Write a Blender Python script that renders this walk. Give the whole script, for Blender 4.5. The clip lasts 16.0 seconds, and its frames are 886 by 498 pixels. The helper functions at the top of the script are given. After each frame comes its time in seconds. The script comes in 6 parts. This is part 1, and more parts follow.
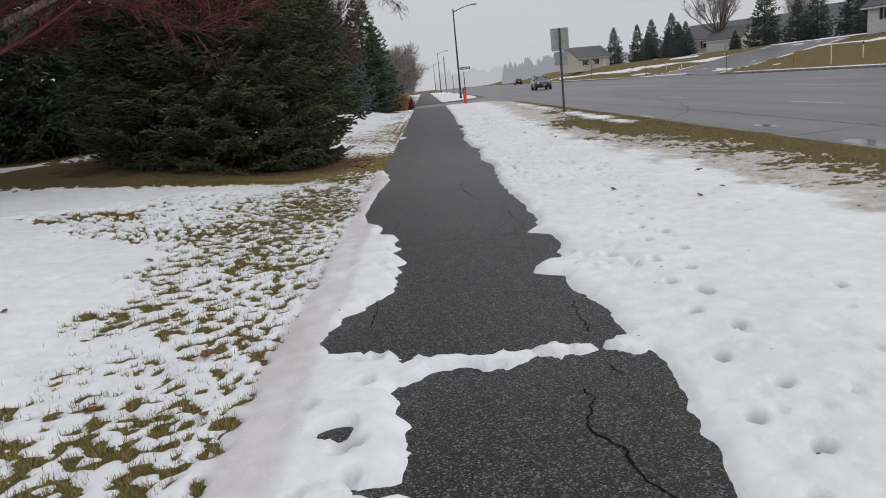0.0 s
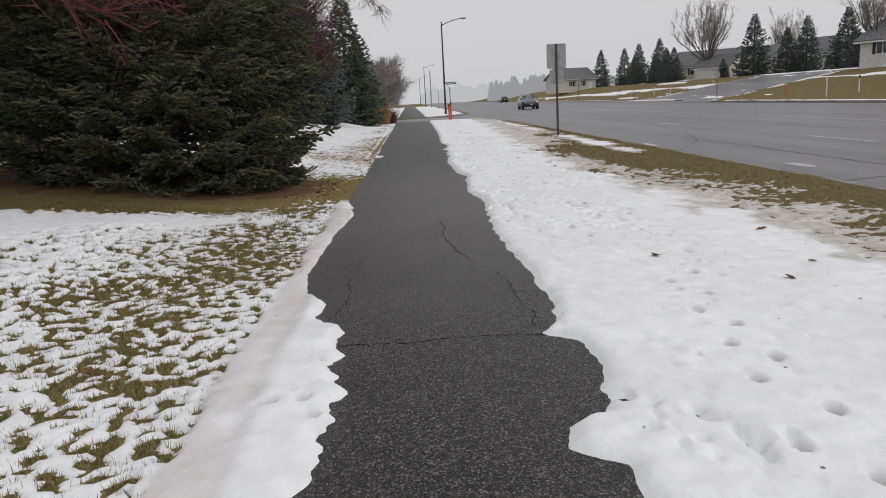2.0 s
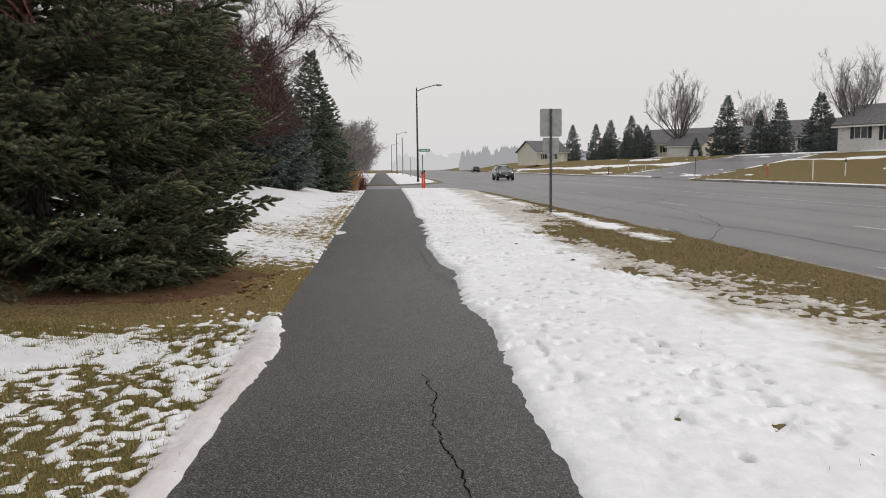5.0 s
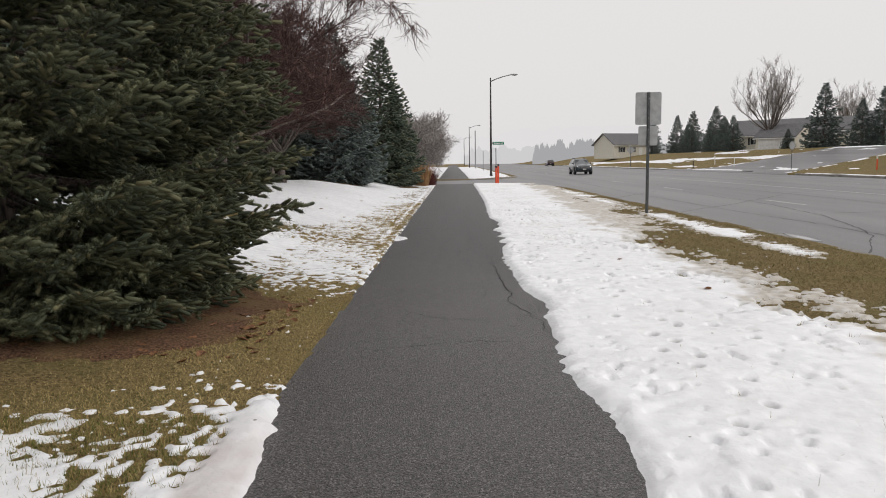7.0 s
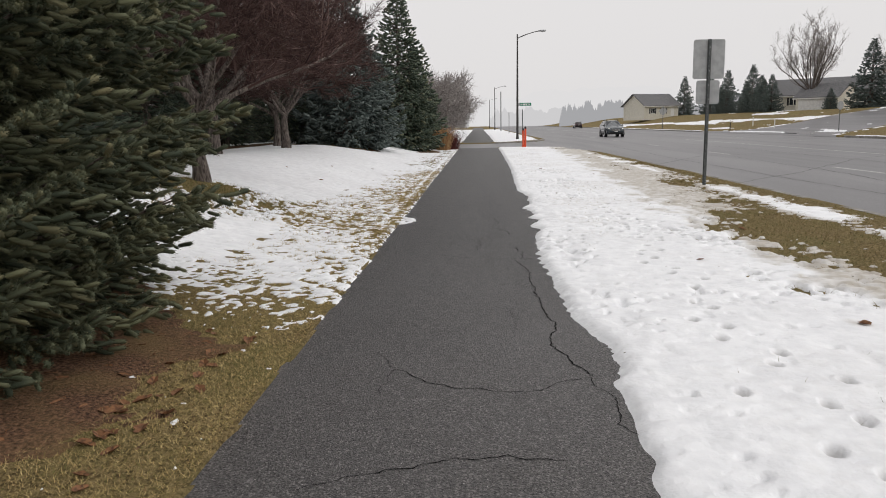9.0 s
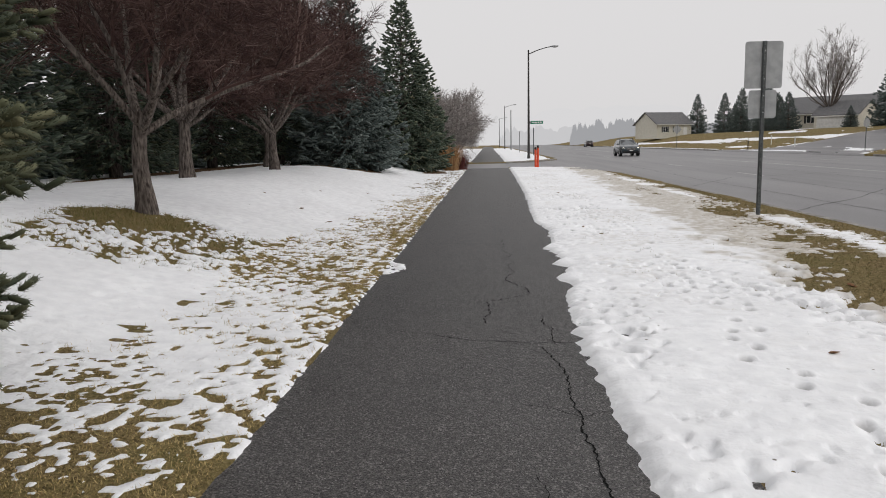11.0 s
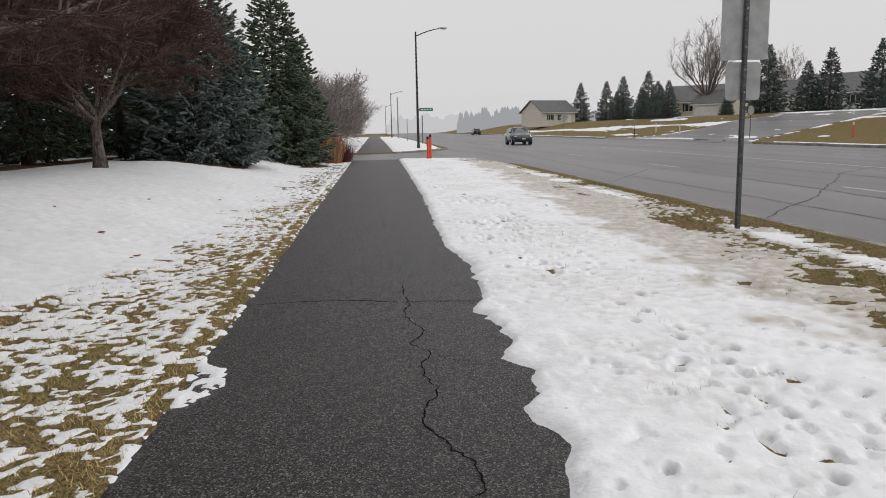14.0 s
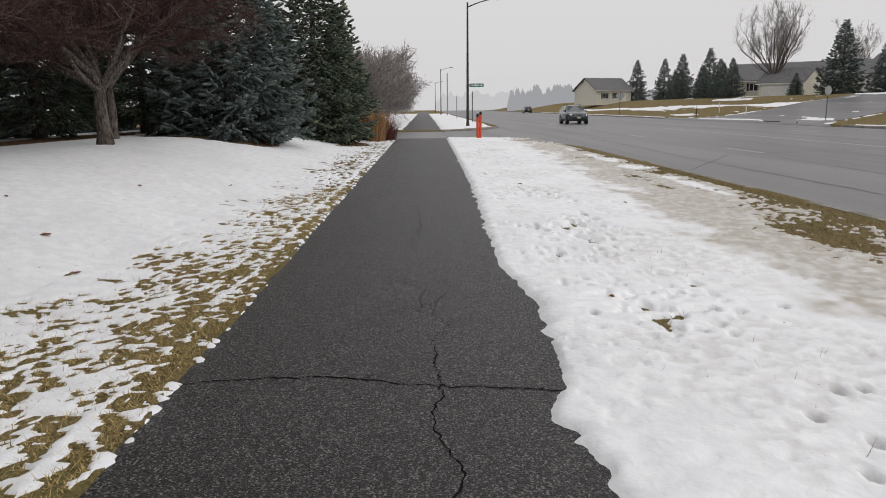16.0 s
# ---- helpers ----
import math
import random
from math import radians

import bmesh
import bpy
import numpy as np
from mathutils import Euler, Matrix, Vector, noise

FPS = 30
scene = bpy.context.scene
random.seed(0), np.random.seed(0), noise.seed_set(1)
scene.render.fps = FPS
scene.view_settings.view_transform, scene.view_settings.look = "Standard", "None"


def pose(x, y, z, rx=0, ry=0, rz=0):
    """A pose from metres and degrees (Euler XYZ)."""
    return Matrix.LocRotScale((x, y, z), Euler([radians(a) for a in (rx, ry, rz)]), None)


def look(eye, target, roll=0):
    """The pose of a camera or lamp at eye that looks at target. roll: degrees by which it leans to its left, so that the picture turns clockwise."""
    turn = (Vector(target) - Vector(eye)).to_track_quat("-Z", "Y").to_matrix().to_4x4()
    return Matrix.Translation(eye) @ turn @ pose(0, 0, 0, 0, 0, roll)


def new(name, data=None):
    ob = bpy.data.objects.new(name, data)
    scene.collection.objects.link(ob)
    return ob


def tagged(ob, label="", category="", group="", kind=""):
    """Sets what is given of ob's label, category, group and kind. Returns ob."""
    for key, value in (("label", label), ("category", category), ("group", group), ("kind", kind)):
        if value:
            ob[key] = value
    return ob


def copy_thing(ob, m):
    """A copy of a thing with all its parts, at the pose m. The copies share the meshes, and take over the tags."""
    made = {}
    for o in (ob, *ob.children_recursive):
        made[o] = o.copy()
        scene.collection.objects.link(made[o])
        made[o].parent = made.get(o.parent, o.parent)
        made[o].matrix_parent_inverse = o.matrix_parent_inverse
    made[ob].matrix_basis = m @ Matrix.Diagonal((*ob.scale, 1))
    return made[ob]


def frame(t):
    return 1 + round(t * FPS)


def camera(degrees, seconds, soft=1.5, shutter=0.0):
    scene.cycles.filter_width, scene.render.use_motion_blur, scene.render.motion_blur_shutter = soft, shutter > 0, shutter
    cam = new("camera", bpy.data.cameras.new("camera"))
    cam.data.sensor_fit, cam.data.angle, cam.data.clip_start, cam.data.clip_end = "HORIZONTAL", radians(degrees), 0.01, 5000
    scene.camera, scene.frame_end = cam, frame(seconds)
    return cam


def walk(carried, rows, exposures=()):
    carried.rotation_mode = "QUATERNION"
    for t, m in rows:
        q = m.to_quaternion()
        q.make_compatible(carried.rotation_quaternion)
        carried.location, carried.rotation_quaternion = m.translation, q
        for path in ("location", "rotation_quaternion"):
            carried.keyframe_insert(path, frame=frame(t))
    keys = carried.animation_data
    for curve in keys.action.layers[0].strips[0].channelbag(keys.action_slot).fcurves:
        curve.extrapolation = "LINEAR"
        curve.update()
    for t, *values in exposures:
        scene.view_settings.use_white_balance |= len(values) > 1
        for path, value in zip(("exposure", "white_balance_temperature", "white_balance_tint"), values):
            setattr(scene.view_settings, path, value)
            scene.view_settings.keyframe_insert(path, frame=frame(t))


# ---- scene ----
cam = camera(62.4, 16.0, 1.0)
METRES, EYE, TILT, LEAN, TURN = 22.1, 1.5, -4.8, 1.2, -0.5
ROWS = [
    (0.0, 0.0, 0.0, 0.0, -0.61, -7.69, 4.54),
    (0.5, -0.0005, 0.0305, 0.0024, -2.38, -8.03, 4.58),
    (1.0, 0.0025, 0.0608, 0.0052, -5.57, -8.35, 3.7),
    (1.5, 0.001, 0.0919, 0.0078, -4.59, -8.33, 2.42),
    (2.0, 0.004, 0.1203, 0.0105, -1.97, -6.67, 1.96),
    (2.5, 0.0021, 0.152, 0.0136, 1.03, -3.95, 1.46),
    (3.0, 0.0034, 0.1824, 0.0161, 3.39, -2.99, 2.19),
    (3.5, 0.0034, 0.2143, 0.0181, -1.32, -6.53, 2.92),
    (4.0, 0.0031, 0.242, 0.0202, -1.13, -4.26, 0.42),
    (4.5, 0.0026, 0.2722, 0.0222, -1.97, -3.02, -0.72),
    (5.0, 0.0029, 0.302, 0.0255, -4.42, -1.52, -0.08),
    (7.5, 0.0074, 0.4629, 0.0389, 1.87, -2.46, -0.49),
    (8.0, 0.0089, 0.4956, 0.0416, -3.54, -4.24, 1.98),
    (8.5, 0.0101, 0.5268, 0.0444, 0.41, -4.6, 0.16),
    (9.0, 0.009, 0.5589, 0.0471, 3.17, -4.93, -0.44),
    (9.5, 0.0102, 0.5893, 0.0499, 4.07, -3.38, -0.91),
    (12.0, 0.0055, 0.7473, 0.062, 3.17, -3.89, 0.5),
    (12.5, 0.0039, 0.7795, 0.0645, 1.13, -4.19, 0.0),
    (13.0, 0.0046, 0.811, 0.069, -1.21, -3.6, -0.03),
    (13.5, 0.0039, 0.8427, 0.0715, -3.23, -3.59, 0.23),
    (14.0, 0.0057, 0.8744, 0.0751, -4.8, -4.4, 0.45),
    (14.5, 0.0059, 0.9072, 0.0778, -5.15, -5.7, 0.74),
    (15.0, 0.0095, 0.9374, 0.0798, -4.3, -6.86, 0.81),
    (15.5, 0.0094, 0.9675, 0.082, -2.42, -7.39, 0.76),
    (16.0, 0.0127, 0.9946, 0.0841, -1.03, -6.13, -0.59),
]
walk(cam, [(t, pose(0, 0, EYE, TILT, LEAN, TURN) @ pose(METRES * x, METRES * y, METRES * z, 90 + pitch, roll, yaw)) for t, x, y, z, yaw, pitch, roll in ROWS],
     ((0.0, -0.08, 6250, 10), (2.0, 0.0, 6450, 10), (3.5, 0.10, 6750, 10), (5.0, 0.19, 6650, 10), (7.5, 0.29, 6650, 10), (9.5, 0.26, 6600, 10), (12.5, 0.13, 6550, 10), (16.0, 0.13, 6550, 10)))

# ---- world, sun ----
world = bpy.data.worlds.new("overcast")
scene.world = world
world.use_nodes = True
wn, wl = world.node_tree.nodes, world.node_tree.links
wn.clear()
sky = wn.new("ShaderNodeTexSky")
sky.sky_type, sky.sun_disc = "NISHITA", False
sky.sun_elevation, sky.sun_rotation = radians(46), radians(110)
sky.air_density, sky.dust_density = 1.0, 6.0
grey = wn.new("ShaderNodeHueSaturation")
grey.inputs["Saturation"].default_value = 0.12
grey.inputs["Value"].default_value = 0.10
wl.new(sky.outputs[0], grey.inputs["Color"])
cloud = wn.new("ShaderNodeMixRGB")
cloud.inputs[0].default_value = 0.9
cloud.inputs[2].default_value = (0.672, 0.665, 0.675, 1)
wl.new(grey.outputs[0], cloud.inputs[1])
bg = wn.new("ShaderNodeBackground")
bg.inputs["Strength"].default_value = 1.0
wl.new(cloud.outputs[0], bg.inputs[0])
wout = wn.new("ShaderNodeOutputWorld")
wl.new(bg.outputs[0], wout.inputs[0])

sun_data = bpy.data.lights.new("sun", "SUN")
sun_data.energy, sun_data.angle, sun_data.color = 0.68, radians(70), (1.0, 0.97, 0.93)
sun = new("sun", sun_data)
sun.matrix_world = look((36, -8, 40), (0, 5, 0))

# ---- helpers of this scene ----
def arr(*rows):
    return np.array(rows, float)


def lattice(ix, iy, seed):
    h = (ix * 374761393 + iy * 668265263 + seed * 974711) & 0xFFFFFFFF
    h = ((h ^ (h >> 13)) * 1274126177) & 0xFFFFFFFF
    return ((h ^ (h >> 16)) & 0xFFFF) / 65535.0


def vnoise(x, y, seed=0):
    """Smooth value noise, 0 to 1, on arrays."""
    x, y = np.broadcast_arrays(np.asarray(x, float), np.asarray(y, float))
    ix, iy = np.floor(x).astype(np.int64), np.floor(y).astype(np.int64)
    fx, fy = x - ix, y - iy
    fx, fy = fx * fx * (3 - 2 * fx), fy * fy * (3 - 2 * fy)
    a, b = lattice(ix, iy, seed), lattice(ix + 1, iy, seed)
    c, d = lattice(ix, iy + 1, seed), lattice(ix + 1, iy + 1, seed)
    return (a * (1 - fx) + b * fx) * (1 - fy) + (c * (1 - fx) + d * fx) * fy


def fbm(x, y, seed=0, octaves=4):
    total, amp, norm = 0.0, 1.0, 0.0
    for k in range(octaves):
        total = total + amp * vnoise(np.asarray(x) * 2 ** k + 17.3 * k, np.asarray(y) * 2 ** k - 9.1 * k, seed + k)
        norm += amp
        amp *= 0.5
    return total / norm


def smooth(t):
    t = np.clip(t, 0, 1)
    return t * t * (3 - 2 * t)


def mesh_from(name, verts, faces, material=None, soft=False):
    me = bpy.data.meshes.new(name)
    verts, faces = np.asarray(verts, np.float32), np.asarray(faces, np.int32)
    k = faces.shape[1]
    me.vertices.add(len(verts))
    me.vertices.foreach_set("co", verts.ravel())
    me.loops.add(faces.size)
    me.loops.foreach_set("vertex_index", faces.ravel())
    me.polygons.add(len(faces))
    me.polygons.foreach_set("loop_start", np.arange(0, faces.size, k, dtype=np.int32))
    me.polygons.foreach_set("loop_total", np.full(len(faces), k, np.int32))
    me.update(calc_edges=True)
    me.polygons.foreach_set("use_smooth", np.full(len(faces), bool(soft)))
    if material:
        me.materials.append(material)
    return me


def from_bm(name, bm, material=None, soft=False):
    me = bpy.data.meshes.new(name)
    bm.normal_update()
    for f in bm.faces:
        f.smooth = soft
    bm.to_mesh(me)
    bm.free()
    if material:
        me.materials.append(material)
    return me


def child(ob, parent, label=""):
    ob.parent = parent
    return tagged(ob, label)


def part(name, bm, material, parent, label="", soft=False):
    return child(new(name, from_bm(name, bm, material, soft)), parent, label)


def part_np(name, verts, faces, material, parent, label="", soft=False):
    return child(new(name, mesh_from(name, verts, faces, material, soft)), parent, label)


def thing(name, label, category, m=None, group=""):
    ob = new(name)
    ob.matrix_basis = m or Matrix()
    return tagged(ob, label, category, group)


def box(bm, x0, x1, y0, y1, z0, z1, bevel=0.0):
    made = bmesh.ops.create_cube(bm, size=1, matrix=Matrix.LocRotScale(((x0 + x1) / 2, (y0 + y1) / 2, (z0 + z1) / 2), None, (abs(x1 - x0), abs(y1 - y0), abs(z1 - z0))))
    if bevel:
        edges = list({e for v in made["verts"] for e in v.link_edges})
        bmesh.ops.bevel(bm, geom=edges, offset=bevel, segments=2, affect="EDGES")
    return bm


def tube(bm, p0, p1, r0, r1, sides=10):
    p0, p1 = Vector(p0), Vector(p1)
    d = p1 - p0
    m = Matrix.Translation((p0 + p1) / 2) @ d.to_track_quat("Z", "Y").to_matrix().to_4x4()
    bmesh.ops.create_cone(bm, cap_ends=True, segments=sides, radius1=r0, radius2=r1, depth=d.length, matrix=m)
    return bm


def grid_faces(nx, ny):
    i, j = np.meshgrid(np.arange(nx - 1), np.arange(ny - 1), indexing="ij")
    a = (i * ny + j).ravel()
    return np.stack([a, a + ny, a + ny + 1, a + 1], 1)


def spread(*stretches):
    """Coordinates in runs of (start, end, step)."""
    out = [np.arange(a, b - 1e-6, s) for a, b, s in stretches]
    return np.concatenate(out + [[stretches[-1][1]]])


# ---- materials ----
def material(name, color, rough=0.8, spec=0.3, metal=0.0):
    m = bpy.data.materials.new(name)
    m.use_nodes = True
    b = m.node_tree.nodes["Principled BSDF"]
    b.inputs["Base Color"].default_value = (*color, 1)
    b.inputs["Roughness"].default_value = rough
    b.inputs["Metallic"].default_value = metal
    b.inputs["Specular IOR Level"].default_value = spec
    return m


def grain(m, dark, light, scale, detail=6, bump=0.0, bump_scale=None, stain=None, stain_scale=0.6, stain_amount=0.5, low=0.35, high=0.65, world_size=True, bump_dist=0.01):
    """Two scales of colour and a fine relief, in metres."""
    n, l = m.node_tree.nodes, m.node_tree.links
    b = n["Principled BSDF"]
    tc = n.new("ShaderNodeTexCoord")
    src = tc.outputs["Object"]
    if world_size:
        geo = n.new("ShaderNodeNewGeometry")
        src = geo.outputs["Position"]
    t = n.new("ShaderNodeTexNoise")
    t.inputs["Scale"].default_value, t.inputs["Detail"].default_value = scale, detail
    l.new(src, t.inputs["Vector"])
    ramp = n.new("ShaderNodeValToRGB")
    ramp.color_ramp.elements[0].position, ramp.color_ramp.elements[1].position = low, high
    ramp.color_ramp.elements[0].color, ramp.color_ramp.elements[1].color = (*dark, 1), (*light, 1)
    l.new(t.outputs["Fac"], ramp.inputs[0])
    out = ramp.outputs[0]
    if stain:
        s = n.new("ShaderNodeTexNoise")
        s.inputs["Scale"].default_value, s.inputs["Detail"].default_value = stain_scale, 5
        l.new(src, s.inputs["Vector"])
        r2 = n.new("ShaderNodeMapRange")
        r2.inputs[1].default_value, r2.inputs[2].default_value = 0.42, 0.68
        r2.inputs[3].default_value, r2.inputs[4].default_value = 0.0, stain_amount
        l.new(s.outputs["Fac"], r2.inputs[0])
        mix = n.new("ShaderNodeMixRGB")
        l.new(r2.outputs[0], mix.inputs[0])
        l.new(out, mix.inputs[1])
        mix.inputs[2].default_value = (*stain, 1)
        out = mix.outputs[0]
    l.new(out, b.inputs["Base Color"])
    if bump:
        t2 = n.new("ShaderNodeTexNoise")
        t2.inputs["Scale"].default_value, t2.inputs["Detail"].default_value = bump_scale or scale * 2, 5
        l.new(src, t2.inputs["Vector"])
        bp = n.new("ShaderNodeBump")
        bp.inputs["Strength"].default_value, bp.inputs["Distance"].default_value = bump, bump_dist
        l.new(t2.outputs["Fac"], bp.inputs["Height"])
        l.new(bp.outputs[0], b.inputs["Normal"])
    return m


def speckle(m, color, scale, size, amount=1.0):
    """Scattered small stones or flecks over the base colour."""
    n, l = m.node_tree.nodes, m.node_tree.links
    b = n["Principled BSDF"]
    geo = n.new("ShaderNodeNewGeometry")
    v = n.new("ShaderNodeTexVoronoi")
    v.inputs["Scale"].default_value = scale
    l.new(geo.outputs["Position"], v.inputs["Vector"])
    r = n.new("ShaderNodeMapRange")
    r.inputs[1].default_value, r.inputs[2].default_value, r.inputs[3].default_value, r.inputs[4].default_value = size, size * 0.6, 0, amount
    l.new(v.outputs["Distance"], r.inputs[0])
    sep = n.new("ShaderNodeSeparateColor")
    l.new(v.outputs["Color"], sep.inputs[0])
    pick = n.new("ShaderNodeMath")
    pick.operation = "GREATER_THAN"
    pick.inputs[1].default_value = 0.72
    l.new(sep.outputs[0], pick.inputs[0])
    mul = n.new("ShaderNodeMath")
    mul.operation = "MULTIPLY"
    l.new(r.outputs[0], mul.inputs[0])
    l.new(pick.outputs[0], mul.inputs[1])
    mix = n.new("ShaderNodeMixRGB")
    l.new(mul.outputs[0], mix.inputs[0])
    l.new(b.inputs["Base Color"].links[0].from_socket, mix.inputs[1])
    mix.inputs[2].default_value = (*color, 1)
    l.new(mix.outputs[0], b.inputs["Base Color"])
    return m


def aggregate(m, color, scale, rarity, amount):
    """Stones of many greys, cell by cell, the pale ones few."""
    n, l = m.node_tree.nodes, m.node_tree.links
    b = n["Principled BSDF"]
    geo = n.new("ShaderNodeNewGeometry")
    v = n.new("ShaderNodeTexVoronoi")
    v.inputs["Scale"].default_value = scale
    l.new(geo.outputs["Position"], v.inputs["Vector"])
    sep = n.new("ShaderNodeSeparateColor")
    l.new(v.outputs["Color"], sep.inputs[0])
    rare = n.new("ShaderNodeMath")
    rare.operation = "POWER"
    rare.inputs[1].default_value = rarity
    l.new(sep.outputs[1], rare.inputs[0])
    part_of = n.new("ShaderNodeMath")
    part_of.operation = "MULTIPLY"
    part_of.inputs[1].default_value = amount
    l.new(rare.outputs[0], part_of.inputs[0])
    mix = n.new("ShaderNodeMixRGB")
    l.new(part_of.outputs[0], mix.inputs[0])
    l.new(b.inputs["Base Color"].links[0].from_socket, mix.inputs[1])
    mix.inputs[2].default_value = (*color, 1)
    l.new(mix.outputs[0], b.inputs["Base Color"])
    return m


def boughs(m, color, scale, amount):
    """Some boughs carry paler growth than others."""
    n, l = m.node_tree.nodes, m.node_tree.links
    b = n["Principled BSDF"]
    geo = n.new("ShaderNodeNewGeometry")
    t = n.new("ShaderNodeTexNoise")
    t.inputs["Scale"].default_value, t.inputs["Detail"].default_value = scale, 4
    l.new(geo.outputs["Position"], t.inputs["Vector"])
    r = n.new("ShaderNodeMapRange")
    r.inputs[1].default_value, r.inputs[2].default_value, r.inputs[3].default_value, r.inputs[4].default_value = 0.46, 0.64, 0, amount
    l.new(t.outputs["Fac"], r.inputs[0])
    mix = n.new("ShaderNodeMixRGB")
    l.new(r.outputs[0], mix.inputs[0])
    l.new(b.inputs["Base Color"].links[0].from_socket, mix.inputs[1])
    mix.inputs[2].default_value = (*color, 1)
    l.new(mix.outputs[0], b.inputs["Base Color"])
    return m


def island(m, stops):
    """Colour by piece, for blades, needles and twigs joined into one mesh."""
    n, l = m.node_tree.nodes, m.node_tree.links
    geo = n.new("ShaderNodeNewGeometry")
    ramp = n.new("ShaderNodeValToRGB")
    e = ramp.color_ramp.elements
    while len(e) < len(stops):
        e.new(0.5)
    for k, (pos, col) in enumerate(stops):
        e[k].position, e[k].color = pos, (*col, 1)
    l.new(geo.outputs["Random Per Island"], ramp.inputs[0])
    l.new(ramp.outputs[0], n["Principled BSDF"].inputs["Base Color"])
    return m


def put(m, **values):
    b = m.node_tree.nodes["Principled BSDF"]
    for k, v in values.items():
        b.inputs[k.replace("_", " ")].default_value = v
    return m


ASPHALT = grain(material("path_asphalt", (0.08, 0.08, 0.08), 0.48, 0.36), (0.020, 0.019, 0.019), (0.118, 0.110, 0.108), 70, 8, 1.0, 110, (0.078, 0.075, 0.076), 0.8, 0.55, low=0.38, high=0.62, bump_dist=0.012)


def damp(m, middle, dry_half, wet_half, amount):
    """Meltwater has darkened the asphalt but for a drier stretch round one place."""
    n, l = m.node_tree.nodes, m.node_tree.links
    b = n["Principled BSDF"]
    geo = n.new("ShaderNodeNewGeometry")
    sep = n.new("ShaderNodeSeparateXYZ")
    l.new(geo.outputs["Position"], sep.inputs[0])
    t = n.new("ShaderNodeTexNoise")
    t.inputs["Scale"].default_value, t.inputs["Detail"].default_value = 0.7, 5
    l.new(geo.outputs["Position"], t.inputs["Vector"])
    off = n.new("ShaderNodeMath")
    off.operation = "SUBTRACT"
    off.inputs[1].default_value = middle
    l.new(sep.outputs["Y"], off.inputs[0])
    ab = n.new("ShaderNodeMath")
    ab.operation = "ABSOLUTE"
    l.new(off.outputs[0], ab.inputs[0])
    add = n.new("ShaderNodeMath")
    add.operation = "MULTIPLY_ADD"
    add.inputs[1].default_value = 5.0
    l.new(t.outputs["Fac"], add.inputs[0])
    l.new(ab.outputs[0], add.inputs[2])
    r = n.new("ShaderNodeMapRange")
    r.inputs[1].default_value, r.inputs[2].default_value, r.inputs[3].default_value, r.inputs[4].default_value = dry_half + 2.5, wet_half + 2.5, 0, amount
    l.new(add.outputs[0], r.inputs[0])
    mix = n.new("ShaderNodeMixRGB")
    mix.blend_type = "MULTIPLY"
    l.new(r.outputs[0], mix.inputs[0])
    l.new(b.inputs["Base Color"].links[0].from_socket, mix.inputs[1])
    mix.inputs[2].default_value = (0.15, 0.147, 0.149, 1)
    l.new(mix.outputs[0], b.inputs["Base Color"])
    return m


damp(ASPHALT, 14.2, 2.0, 7.5, 1.0)
speckle(ASPHALT, (0.011, 0.0105, 0.0105), 62, 0.42, 0.85)
aggregate(ASPHALT, (0.27, 0.256, 0.248), 115, 4.8, 0.8)
speckle(ASPHALT, (0.42, 0.40, 0.385), 42, 0.17, 0.9)
ROAD = grain(material("road_asphalt", (0.1, 0.1, 0.1), 0.42, 0.5), (0.12, 0.115, 0.12), (0.185, 0.178, 0.184), 30, 8, 0.3, 90, (0.085, 0.082, 0.086), 0.75, 0.85, bump_dist=0.003)
TAR = grain(material("crack_tar", (0.02, 0.02, 0.02), 0.5), (0.012, 0.012, 0.012), (0.03, 0.03, 0.03), 40)
CRACK = material("crack_dark", (0.008, 0.008, 0.008), 0.9, 0.1)
PAINT = grain(material("road_paint", (0.6, 0.6, 0.6), 0.6), (0.3, 0.3, 0.3), (0.62, 0.62, 0.6), 14, 6, low=0.3, high=0.55)
CONCRETE = grain(material("kerb_concrete", (0.4, 0.4, 0.38), 0.85), (0.2, 0.19, 0.175), (0.38, 0.365, 0.34), 9, 8, 0.4, 60, (0.13, 0.11, 0.09), 1.4, 0.7)
SOIL = grain(material("thawed_turf", (0.15, 0.12, 0.05), 0.95, 0.1), (0.10, 0.072, 0.034), (0.31, 0.235, 0.115), 38, 8, 1.0, 70, (0.16, 0.145, 0.056), 1.1, 0.6, bump_dist=0.03)
LITTER = grain(material("needle_litter", (0.06, 0.04, 0.025), 0.95, 0.1), (0.050, 0.029, 0.020), (0.22, 0.125, 0.078), 45, 8, 1.0, 60, (0.23, 0.165, 0.075), 1.6, 0.5, bump_dist=0.02)
SNOW = grain(material("old_snow", (0.85, 0.85, 0.87), 0.7, 0.25), (0.82, 0.83, 0.855), (0.92, 0.93, 0.95), 7, 8, 0.55, 24, (0.77, 0.775, 0.795), 0.9, 0.5, bump_dist=0.018)


SNOW_VERGE = grain(material("gritty_snow", (0.85, 0.85, 0.87), 0.7, 0.25), (0.82, 0.83, 0.855), (0.92, 0.93, 0.95), 7, 8, 0.55, 24, (0.77, 0.775, 0.795), 0.9, 0.5, bump_dist=0.018)


